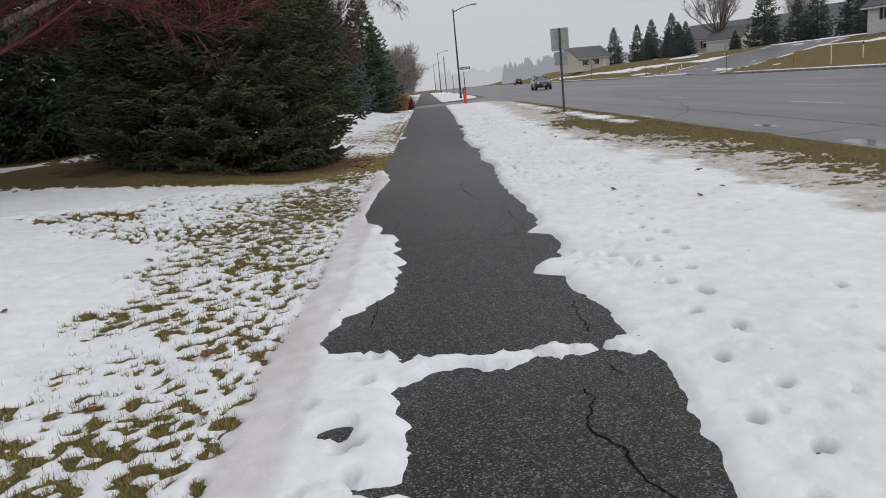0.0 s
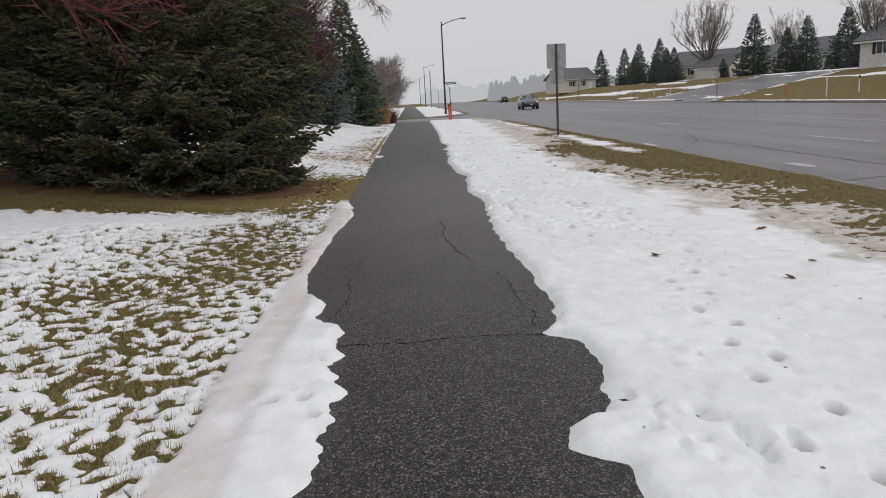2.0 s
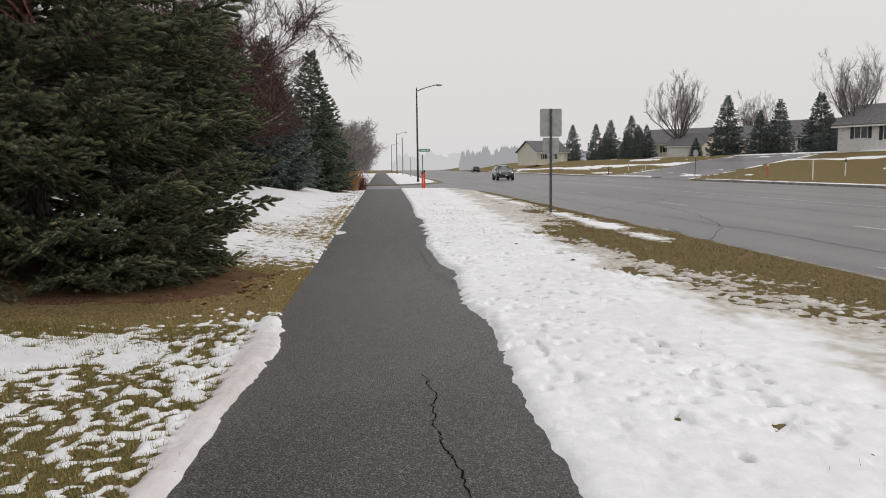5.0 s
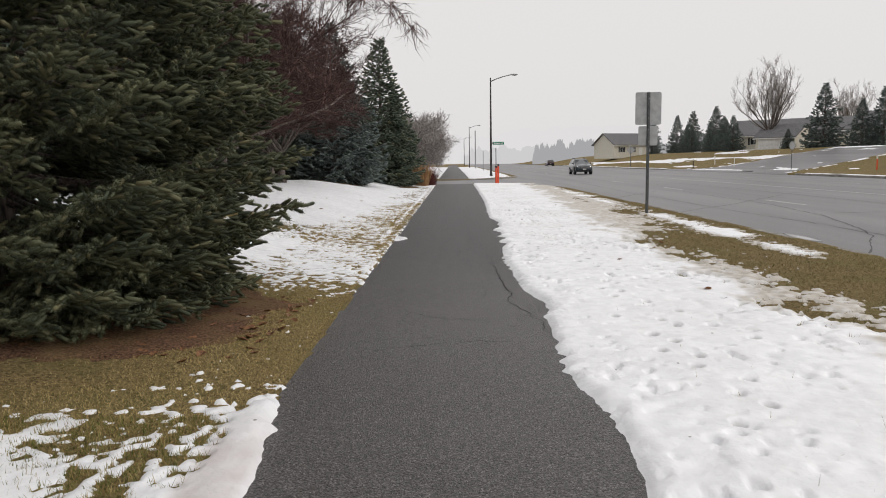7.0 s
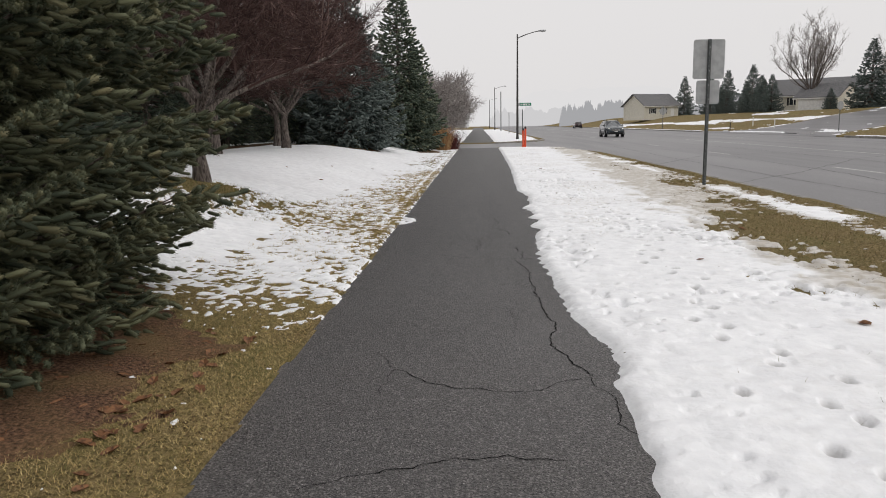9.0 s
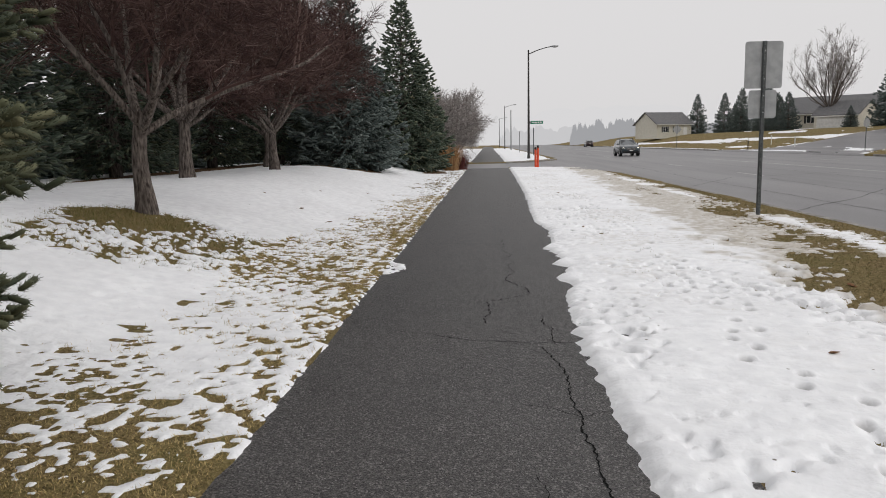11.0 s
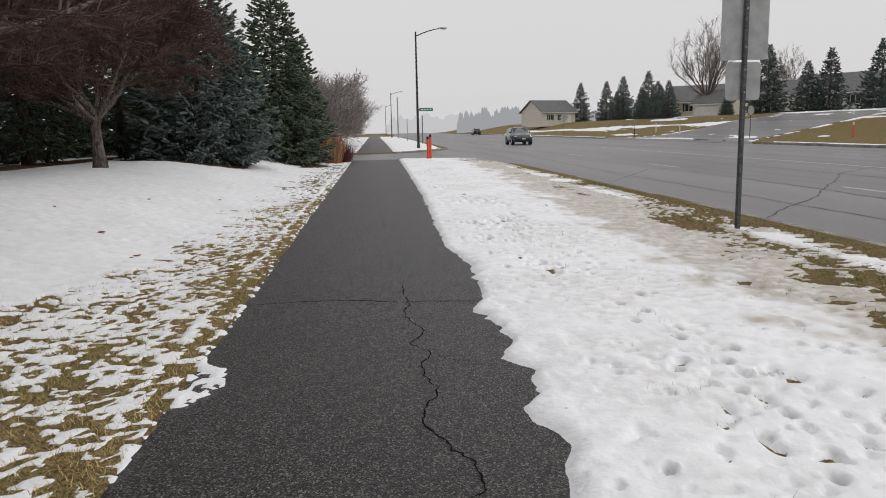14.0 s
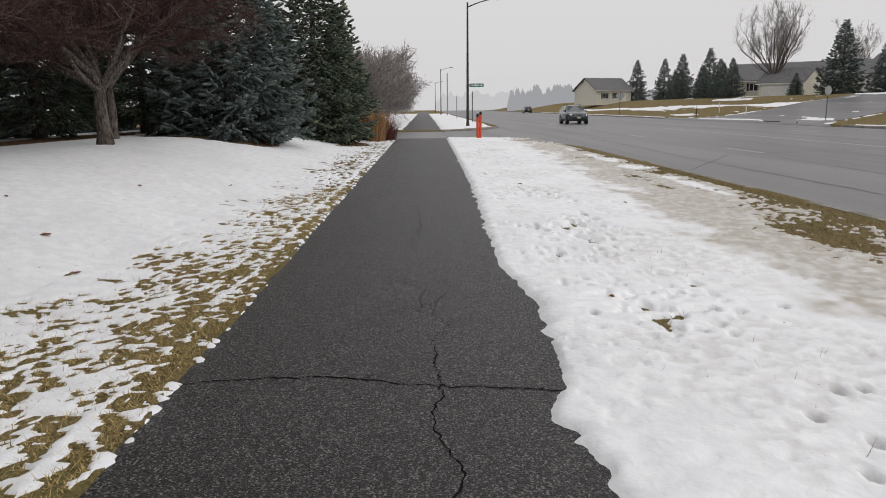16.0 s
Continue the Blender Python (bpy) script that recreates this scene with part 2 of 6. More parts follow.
def layer_tint(m, color, amount, where="trodden"):
    """Mixes a colour into the snow by the named layer of the sheet: depth of footprints, road grit."""
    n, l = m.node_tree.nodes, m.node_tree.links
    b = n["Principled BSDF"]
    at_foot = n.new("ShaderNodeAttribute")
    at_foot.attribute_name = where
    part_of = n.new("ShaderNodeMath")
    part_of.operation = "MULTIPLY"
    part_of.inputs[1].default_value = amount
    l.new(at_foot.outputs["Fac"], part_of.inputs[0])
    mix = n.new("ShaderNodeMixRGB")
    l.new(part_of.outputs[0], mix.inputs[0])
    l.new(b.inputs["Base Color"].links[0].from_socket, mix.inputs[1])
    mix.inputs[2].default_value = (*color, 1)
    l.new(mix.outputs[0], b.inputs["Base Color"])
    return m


layer_tint(SNOW_VERGE, (0.24, 0.23, 0.22), 0.85)
layer_tint(SNOW, (0.30, 0.29, 0.285), 0.7)
layer_tint(SNOW, (0.56, 0.50, 0.485), 0.75, "grime")
layer_tint(SNOW_VERGE, (0.36, 0.31, 0.235), 0.76, "grime")
for snow_kind in (SNOW, SNOW_VERGE):
    speckle(snow_kind, (0.10, 0.075, 0.05), 5.5, 0.07, 0.9)
BARK = grain(material("bark", (0.16, 0.13, 0.11), 0.95, 0.1), (0.040, 0.032, 0.029), (0.235, 0.20, 0.178), 26, 8, 1.0, 34, (0.085, 0.07, 0.062), 3, 0.5, world_size=False, bump_dist=0.03)


def drawn_out(m, scale, below=99.0):
    """Draws the coarse grain of a bark or a road out along its length."""
    n, l = m.node_tree.nodes, m.node_tree.links
    stretch = n.new("ShaderNodeMapping")
    stretch.inputs["Scale"].default_value = scale
    for t in [t for t in n if t.type == "TEX_NOISE" and t.inputs["Scale"].default_value < below]:
        l.new(t.inputs["Vector"].links[0].from_socket, stretch.inputs["Vector"])
        l.new(stretch.outputs[0], t.inputs["Vector"])
    return m


drawn_out(BARK, (1, 1, 0.22))
drawn_out(ROAD, (1, 0.045, 1), 2.0)
TWIG = island(material("brown_twigs", (0.11, 0.07, 0.06), 0.85, 0.15), [(0, (0.040, 0.024, 0.022)), (0.5, (0.080, 0.045, 0.041)), (0.9, (0.125, 0.079, 0.069)), (1, (0.22, 0.155, 0.138))])
REDTWIG = island(material("red_twigs", (0.13, 0.05, 0.05), 0.8, 0.2), [(0, (0.060, 0.023, 0.023)), (0.5, (0.135, 0.043, 0.041)), (1, (0.23, 0.085, 0.076))])
GREYTWIG = island(material("grey_twigs", (0.22, 0.2, 0.19), 0.85, 0.15), [(0, (0.18, 0.16, 0.152)), (0.5, (0.26, 0.235, 0.222)), (1, (0.34, 0.315, 0.30))])
NEEDLE = island(material("spruce_needles", (0.05, 0.08, 0.06), 0.65, 0.3), [(0, (0.042, 0.060, 0.044)), (0.45, (0.078, 0.104, 0.075)), (0.8, (0.114, 0.140, 0.099)), (1, (0.169, 0.172, 0.107))])
NEEDLE_NEAR = island(material("young_spruce_needles", (0.08, 0.1, 0.07), 0.7, 0.2), [(0, (0.034, 0.043, 0.028)), (0.4, (0.068, 0.082, 0.053)), (0.8, (0.108, 0.116, 0.070)), (1, (0.165, 0.150, 0.084))])
boughs(NEEDLE_NEAR, (0.185, 0.185, 0.105), 2.6, 0.5)
NEEDLE_BLUE = island(material("blue_spruce_needles", (0.07, 0.1, 0.1), 0.65, 0.3), [(0, (0.063, 0.083, 0.078)), (0.5, (0.103, 0.129, 0.120)), (1, (0.149, 0.178, 0.163))])
GALV = grain(material("galvanised_steel", (0.4, 0.41, 0.42), 0.5, 0.5, 0.6), (0.30, 0.31, 0.32), (0.44, 0.45, 0.46), 30, 5, world_size=True)
ALU = grain(material("sign_back_aluminium", (0.5, 0.51, 0.52), 0.55, 0.4, 0.1), (0.33, 0.34, 0.345), (0.42, 0.43, 0.435), 7, 5)
POST = grain(material("post_steel", (0.1, 0.11, 0.11), 0.6, 0.4, 0.4), (0.06, 0.066, 0.066), (0.14, 0.15, 0.15), 25, 5)
POLE = grain(material("lamp_pole_bronze", (0.04, 0.037, 0.035), 0.55, 0.4, 0.2), (0.03, 0.028, 0.027), (0.06, 0.055, 0.052), 20, 4)
LENS = material("lamp_lens", (0.5, 0.5, 0.48), 0.25, 0.5)
ORANGE = grain(material("marker_orange", (0.7, 0.09, 0.035), 0.55), (0.56, 0.065, 0.028), (0.75, 0.11, 0.045), 14, 5)
BLACK = material("black_plastic", (0.015, 0.015, 0.016), 0.5)
GREEN = material("street_sign_green", (0.015, 0.22, 0.13), 0.4)
WHITE = grain(material("white_paint", (0.75, 0.75, 0.73), 0.6), (0.66, 0.66, 0.64), (0.78, 0.78, 0.76), 6, 5)


# ---- the lie of the land ----
KERB_X, FAR_X = 6.5, 29.8


def fillet_x(y):
    """x of the near kerb, which curves into the side street between y 60 and 72."""
    y = np.asarray(y, float)
    a = np.clip((y - 48) / 12, 0, 1)
    b = np.clip((84 - y) / 12, 0, 1)
    xa = KERB_X - 6.5 * (1 - np.sqrt(np.clip(1 - a * a, 0, 1)))
    xb = KERB_X - 6.5 * (1 - np.sqrt(np.clip(1 - b * b, 0, 1)))
    x = np.where(y < 66, xa, xb)
    return np.where((y > 60) & (y < 72), -200.0, x)


def far_street(x):
    """Lower and upper y of the side street across the road."""
    t = np.clip((np.asarray(x, float) - FAR_X) / 9, 0, 1)
    flare = 8 * (1 - np.sqrt(1 - (1 - t) ** 2))
    return 82 - flare, 104 + flare


def rise(x, y):
    left = smooth((-1.6 - x) / 5.2) * 0.72 * (0.45 + 0.55 * smooth((y - 9) / 14)) * (1 - 0.85 * smooth((y - 52) / 7))
    left = left * (1 - 0.6 * smooth((-9 - x) / 12))
    right = 0.04 + 2.65 * smooth((x - 30.5) / 21)
    return np.where(x < 3, left, np.where(x > 29, right, 0.0))


def road_z(x):
    return -0.104 + 0.10 * (1 - ((x - 18.15) / 11.65) ** 2)


def land(x, y):
    """Height of the turf."""
    x, y = np.broadcast_arrays(np.asarray(x, float), np.asarray(y, float))
    z = rise(x, y) + 0.02 * (fbm(x * 0.5, y * 0.5, 5) - 0.5) * smooth((np.abs(x - 0.3) - 1.3) / 1.5)
    edge = 0.035 * (vnoise(y * 5, x * 0 + 3, 8) - 0.5) + 0.02 * (vnoise(y * 17, x * 0, 9) - 0.5)
    on_path = (x > -0.93 + edge) & (x < 1.55 + edge)
    z = np.where(on_path, -0.03, z + 0.012)
    inside = smooth((x - fillet_x(y) - 0.05) / 0.15) * (x < 29.85)
    return z * (1 - inside) - 0.32 * inside


RIGHT_EDGE = arr((-9, 1.0), (2.3, .95), (3.2, 1.09), (3.55, 1.12), (4.0, 1.03), (4.6, 1.07), (5.0, .93), (5.4, .93), (5.58, .70), (5.8, .75), (5.87, .94), (6.1, 1.06), (6.9, 1.14), (7.15, .9), (7.4, 1.04), (8, 1.11), (8.3, 1.07), (8.85, 1.1), (9.6, 1.05), (10.7, 1.02), (12.3, 1.06), (13.4, 1.16), (14.6, 1.03), (16.3, 1.1), (17.1, 1.22), (18, 1.02), (20, 1.01), (20.8, 1.01), (21.7, 1.09), (22.2, 1.05), (22.7, 1.22), (23.2, 1.06), (23.4, 1.21), (23.85, 1.28), (24.1, 1.1), (24.4, 1.24), (25, 1.23), (25.4, 1.09), (25.8, 1.23), (26.2, 1.29), (27.7, 1.33), (29, 1.2), (32, 1.27), (37, 1.4), (47, 1.52), (59, 1.6))
LEFT_EDGE = arr((-9, -.2), (2.5, -.19), (3.0, -.22), (3.5, -.33), (3.7, -.28), (4.1, -.72), (4.5, -.82), (4.75, -.8), (5.4, -.42), (6.3, -.36), (6.8, -.48), (7.45, -.43), (7.8, -.63), (8.2, -.64), (8.6, -.86), (9.3, -.93), (11.3, -.89), (12.7, -.77), (13.6, -.85), (14.2, -.95), (20, -.95), (23.45, -.95), (23.6, -.70), (24.15, -.72), (24.3, -.93), (30, -.94), (60, -.92))


def disc(x, y, cx, cy, rx, ry):
    """1 inside an oval, falling to 0 at its rim."""
    return smooth(1.6 - 1.6 * np.sqrt(((x - cx) / rx) ** 2 + ((y - cy) / ry) ** 2))


def thaw_line(y):
    """x at which the verge turns to bare grass, and x at which its snow turns gritty."""
    grass = np.interp(y, (0, 10, 14, 18, 20.5, 22.5, 25, 27, 33, 42, 50, 60), (4.65, 4.65, 4.5, 3.95, 3.4, 3.25, 3.9, 5.0, 5.8, 6.0, 5.9, 5.6))
    grit = np.interp(y, (0, 8, 13, 20, 30, 40, 60), (3.75, 3.7, 3.25, 3.1, 3.35, 4.0, 4.6))
    return grass, grit


def kerb_snow(x, y):
    """The clean ridge that a plough left along the kerb."""
    wave = fbm(y * 0.8, x * 0 + 2, 57, 3) - 0.5
    return (0.12 + 0.95 * wave - np.abs(x - 5.56 - 0.25 * wave)) * 4 - 3 * smooth((21 - y) / 2) - 3 * smooth((y - 47) / 4)


def snow_cover(x, y):
    """How deep the snow lies, about -1 to 1; bare ground shows where it is below 0."""
    lawn_fine = fbm(x * 19, y * 19, 33, 2) - 0.5
    ragged = 0.05 * (vnoise(y * 6, x * 3, 21) - 0.5) + 0.10 * (fbm(y * 8, x * 5, 22, 3) - 0.5) * (0.25 + 1.5 * vnoise(y * 1.7, x * 0, 25) ** 2)
    er = np.interp(y, RIGHT_EDGE[:, 0], RIGHT_EDGE[:, 1]) + ragged * np.where(y > 15, 1.2, 0.7)
    el = np.interp(y, LEFT_EDGE[:, 0], LEFT_EDGE[:, 1]) - (ragged * 1.6 + 0.05 * (vnoise(y * 9, x * 4, 24) - 0.5)) * (1 - 0.6 * smooth((y - 8) / 1.5))
    clumps = fbm(x * 11, y * 11, 31, 2) - 0.5
    tufts = fbm(x * 2.2, y * 1.5, 41, 3) - 0.5
    patch = fbm(x * 0.9, y * 0.55, 51, 3) - 0.5
    fine = fbm(x * 16, y * 16, 35, 2) - 0.5
    # the verge between path and road
    right = (x - er) * 5
    grass = thaw_line(y)[0]
    thaw = 0.1 - (x - grass - patch * 1.4) * 1.1 + tufts * 2.4 + clumps * 2.4 + fine * 1.6 - 0.8 * disc(x, y, 3.8, 28.4, 0.4, 0.6) - 1.5 * disc(x, y, 5.05, 30.6, 0.45, 1.8) - 1.1 * disc(x, y, 4.9, 37, 0.3, 2.5) - 2.5 * smooth((x - 6.0) / 0.15)
    thaw = np.maximum(thaw, kerb_snow(x, y) + clumps * 2.6 + fine * 1.5)
    thaw = thaw - 1.3 * smooth((y - 52) / 4) * smooth((x - 1.8) / 1)
    specks = 0.72 + 0.35 * smooth((9 - y) / 2) + 0.3 * smooth((y - 26.5) / 2) + clumps * 2.6 + patch * 3.0 + tufts * 1.2 + 0.5 * np.abs(x - 2.35)
    right = np.minimum(np.minimum(right, thaw), np.minimum(specks, 0.55))
    # the lawn
    left = (el - x) * 9
    ice = (x > -1.05 - 0.10 * tufts - 0.05 * clumps) & (y < 13.9)
    speckled = clumps * 1.6 + lawn_fine * 3.0 + fine * 2.0 + tufts * 0.8
    big = disc(x, y, -2.1, 9.3, 1.3, 2.0) + disc(x, y, -3.3, 8.6, 1.0, 1.2) + disc(x, y, -1.6, 11.0, 0.7, 1.2) + disc(x, y, -4.9, 9.9, 1.5, 0.8) * 1.9 + disc(x, y, -1.7, 7.2, 0.7, 1.2) * 0.8
    mottled = 0.30 - 0.08 * smooth((y - 6) / 2) + speckled - 0.36 * np.clip(big, 0, 1.6)
    deep = 0.95 + clumps * 0.6 + lawn_fine * 0.4
    drift = np.interp(y, (2, 4, 6, 7.5, 9, 11.6, 12.4, 14), (-1.8, -2.0, -2.3, -2.8, -4.3, -4.3, -1.7, -1.6))
    south = mottled + (deep - mottled) * smooth((drift + tufts * 1.1 - x) / 0.7) * (1 - 0.9 * np.clip(disc(x, y, -4.9, 9.9, 1.5, 0.8), 0, 1))
    south = np.where(ice, 1.0, south)
    strip = 0.46 - 0.44 * smooth((y - 20.6) / 2.4) + 0.03 * smooth((y - 24) / 3) + clumps * 1.8 + lawn_fine * 2.2 + fine * 1.2 + tufts * 0.9 + 0.22 * smooth((-1.5 - x) / 0.5) - 0.5 * disc(x, y, -1.12, 29, 0.30, 12)
    strip = strip + 0.95 * np.exp(-((x + 1.16 + 0.10 * tufts) / 0.05) ** 2) * smooth((y - 22.5) / 2)
    heap = np.interp(y, (15, 22, 25, 28, 34, 60), (-2.2, -2.3, -2.3, -2.0, -1.8, -1.7))
    north = -0.68 * np.clip(disc(x, y, -4.3, 24.2, 2.6, 2.6), 0, 1) + strip + (deep - strip) * smooth((heap + tufts * 1.1 - x) / 0.8) * (1 - 0.75 * np.clip(disc(x, y, -4.0, 24.4, 2.4, 2.3), 0, 1))
    lawn = south + (north - south) * smooth((y - 15.5) / 1.0)
    bare = disc(x, y, -5.2, 16.1, 6.6, 4.7) + smooth(1.5 - np.abs(y - 16.05) / 1.15) * smooth((x + 5) / 2)
    bare = bare + disc(x, y, -4.9, 25.6, 1.5, 1.3) * 0.5 + disc(x, y, -6.2, 45, 3.0, 2.6) + disc(x, y, -5.2, 53.5, 2.6, 2.6) + disc(x, y, -9.6, 41, 1.4, 12) + disc(x, y, -10.5, 20.5, 3.2, 3)
    lawn = lawn - np.clip(bare, 0, 1) * (2.2 - clumps * 1.2)
    left = np.minimum(np.minimum(left, lawn), 1.0)
    c = np.where(x > 0.25, right, left)
    # a ridge of slush left across the path along a joint, and a worn hole
    width = 0.012 + 0.11 * vnoise(x * 7, 0, 62) * vnoise(x * 17, 3, 63) + 0.20 * smooth((0.05 - x) / 0.5)
    across = 1 - np.abs(y - 3.79 - 0.12 * (fbm(x * 4, 0, 61, 3) - 0.5) - 0.05 * np.abs(x - 0.3)) / width + clumps * 1.6
    c = np.maximum(c, np.where((x > -0.9) & (x < 1.2), np.minimum(across, 0.6), -1))
    c = c - (2.0 + clumps * 5) * disc(x, y, -0.55, 3.08, 0.14, 0.13)
    c = c - (1.6 + clumps * 5) * disc(x, y, -0.33, 2.55, 0.16, 0.09)
    return c


def track(x, y):
    """The smooth trodden band along the edge of the lawn."""
    wob = 0.05 * (vnoise(y * 1.3, 0 * x, 64) - 0.5)
    return smooth((x + wob + 1.12) / 0.08) * smooth((-0.70 - x - wob) / 0.12) * smooth((14 - y) / 1.0)


def grime(x, y):
    """Road grit that melting has left on the snow, and the soiled track."""
    grit = thaw_line(y)[1]
    broken = fbm(x * 3, y * 2, 81, 3) - 0.5
    tiny = fbm(x * 14, y * 12, 82, 2) - 0.5
    road_side = smooth((x - grit - 1.5 * broken) / 0.55) * (0.85 + 1.1 * tiny) * (1 - smooth(kerb_snow(x, y) * 1.5 + 0.3))
    thin = smooth((fbm(x * 1.1, y * 0.8, 84, 3) - 0.46) * 7) * smooth((fbm(x * 13, y * 17, 85, 2) - 0.47) * 6)
    road_side = np.maximum(road_side, 0.26 * thin * smooth((x - 1.45) / 0.3) * (0.25 + 0.75 * smooth((y - 20.3) / 1.5)))
    path_side = track(x, y) * (0.75 + 0.9 * broken + 0.5 * tiny)
    return np.clip(np.where(x > 0.2, road_side, path_side), 0, 1)


def snow_top(x, y, c):
    lumps = 0.013 * (fbm(x * 4, y * 4, 71, 3) - 0.5) + 0.03 * (fbm(x * 0.8, y * 0.8, 72, 2) - 0.5) + 0.012 * (vnoise(x * 10, y * 14, 73) - 0.5) - 0.014 * smooth((vnoise(x * 6, y * 8, 74) - 0.75) * 6)
    thin = np.where(x < 0.2, 0.16 + 0.84 * np.maximum(smooth((-2.4 - x) / 1.2), smooth((x + 1.3) / 0.4) * (y < 14)), 1 - 0.65 * smooth((x - 3.2) / 1.2))
    depth = np.where(c > 0, 0.005 + np.where(x > 0.25, 0.050, 0.045) * thin * (1 - np.exp(-c * 4.0)) + lumps * smooth(c * 2), -0.05 + 0.062 * np.exp(c * 3))
    pits = smooth((fbm(x * 1.1, y * 0.8, 84, 3) - 0.42) * 6) * smooth((fbm(x * 13, y * 17, 85, 2) - 0.45) * 5) * (x > 1.3) * smooth((y - 20.3) / 1.5) * smooth((30 - y) / 2)
    return depth - (0.022 * track(x, y) + 0.009 * pits) * (c > 0.3)


FOOT = []
walker = np.random.RandomState(3)
for k in range(46):
    FOOT.append((1.86 + 0.065 * k * (0.35 if k < 12 else 0.22) + 0.14 * math.sin(k * 0.7) + (0.09 if k % 2 else -0.09), 13.4 + k * 0.27 + walker.uniform(-0.07, 0.07), 0.06))
for k in range(20):
    FOOT.append((1.25 + 0.05 * k + (0.09 if k % 2 else -0.09) + walker.uniform(-0.05, 0.05), 2.2 + k * 0.32 + walker.uniform(-0.1, 0.1), 0.06))
for k in range(8):
    FOOT.append((1.3 + 0.05 * k + walker.uniform(-0.2, 0.2), 20.1 + k * 0.3 + walker.uniform(-0.2, 0.2), 0.042))
for k in range(18):
    FOOT.append((walker.uniform(1.5, 3.8), walker.uniform(3, 30), 0.055))
for k in range(16):
    FOOT.append((walker.uniform(-0.8, -0.4), walker.uniform(2.2, 7.0), 0.06))


def stamped(x, y):
    h = np.zeros_like(x)
    for fx, fy, fr in FOOT:
        near = (np.abs(x - fx) < 0.2) & (np.abs(y - fy) < 0.25)
        if near.any():
            d = ((x[near] - fx) / (fr * 0.68)) ** 2 + ((y[near] - fy) / (fr * 0.95)) ** 2
            h[near] += -0.036 * np.exp(-d * d) + 0.006 * np.exp(-(d - 2.4) ** 2)
    return h


# ---- ground, path, road ----
gx = spread((-900, -200, 100), (-200, -40, 20), (-40, -12, 2), (-12, -4, 0.4), (-4, -1.1, 0.12), (-1.1, -0.8, 0.025), (-0.8, 1.4, 0.4), (1.4, 6.2, 0.15), (6.2, 7.0, 0.08), (7.0, 29, 2.2), (29, 30.2, 0.1), (30.2, 60, 1.2), (60, 200, 20), (200, 900, 100))
gy = spread((-500, -60, 60), (-60, -4, 4), (-4, 36, 0.16), (36, 46, 0.25), (46, 86, 0.3), (86, 160, 3), (160, 400, 20), (400, 1400, 100))
X, Y = np.meshgrid(gx, gy, indexing="ij")
Z = land(X, Y)
lo, hi = far_street(X)
cut = (X > FAR_X) & (X < 120) & (Y > lo + 0.3) & (Y < hi - 0.3)
Z = np.where(cut, Z - 0.12, Z)
ground = tagged(new("ground", mesh_from("ground", np.stack([X, Y, Z], -1).reshape(-1, 3), grid_faces(len(gx), len(gy)), SOIL, True)), "thawed brown and green turf", "ground", kind="structure")

px = spread((-1.2, 1.9, 0.31))
py = spread((-30, 60.2, 1.1))
X, Y = np.meshgrid(px, py, indexing="ij")
Z = np.zeros_like(X) - 0.003 * ((X - 0.3) / 1.2) ** 2 - 0.1 * smooth((Y - 59) / 1.2)
path = tagged(new("pavement", mesh_from("pavement", np.stack([X, Y, Z], -1).reshape(-1, 3), grid_faces(len(px), len(py)), ASPHALT, True)), "damp dark asphalt footpath, cracked", "footpath", kind="structure")
py = spread((71.6, 300, 3))
X, Y = np.meshgrid(px, py, indexing="ij")
tagged(new("pavement_far", mesh_from("pavement_far", np.stack([X, Y, 0 * X + 0.02 - 0.12 * smooth((73 - Y) / 1.4)], -1).reshape(-1, 3), grid_faces(len(px), len(py)), ASPHALT, True)), "dark asphalt footpath beyond the side street", "footpath", kind="structure")

rx = np.linspace(KERB_X, FAR_X, 24)
ry = spread((-120, 500, 10))
X, Y = np.meshgrid(rx, ry, indexing="ij")
road = tagged(new("road", mesh_from("road", np.stack([X, Y, road_z(X)], -1).reshape(-1, 3), grid_faces(len(rx), len(ry)), ROAD, True)), "worn grey asphalt main road, damp", "road", kind="structure")

bm = bmesh.new()
outline = [(float(fillet_x(min(v, 59.99))), float(v)) for v in np.linspace(48, 59.99, 14)] + [(-90, 60), (-90, 72)] + [(float(fillet_x(v)), float(v)) for v in np.linspace(72.01, 84, 14)]
bm.faces.new([bm.verts.new((x + 0.04, y, -0.1)) for x, y in outline])
bmesh.ops.recalc_face_normals(bm, faces=bm.faces[:])
for f in bm.faces:
    if f.normal.z < 0:
        f.normal_flip()
side = tagged(new("road_side", from_bm("road_side", bm, ROAD)), "grey asphalt side street crossing the path", "road", kind="structure")

sx = spread((FAR_X - 0.4, 40, 0.5), (40, 120, 4))
rows = []
for x in sx:
    a, b = far_street(max(x, FAR_X))
    for t in np.linspace(0, 1, 12):
        y = a + (b - a) * t
        rows.append((x, y, float(rise(x, y)) + (0.02 if x > FAR_X else -0.12)))
tagged(new("road_far", mesh_from("road_far", rows, grid_faces(len(sx), 12), ROAD, True)), "grey asphalt side street across the main road", "road", kind="structure")


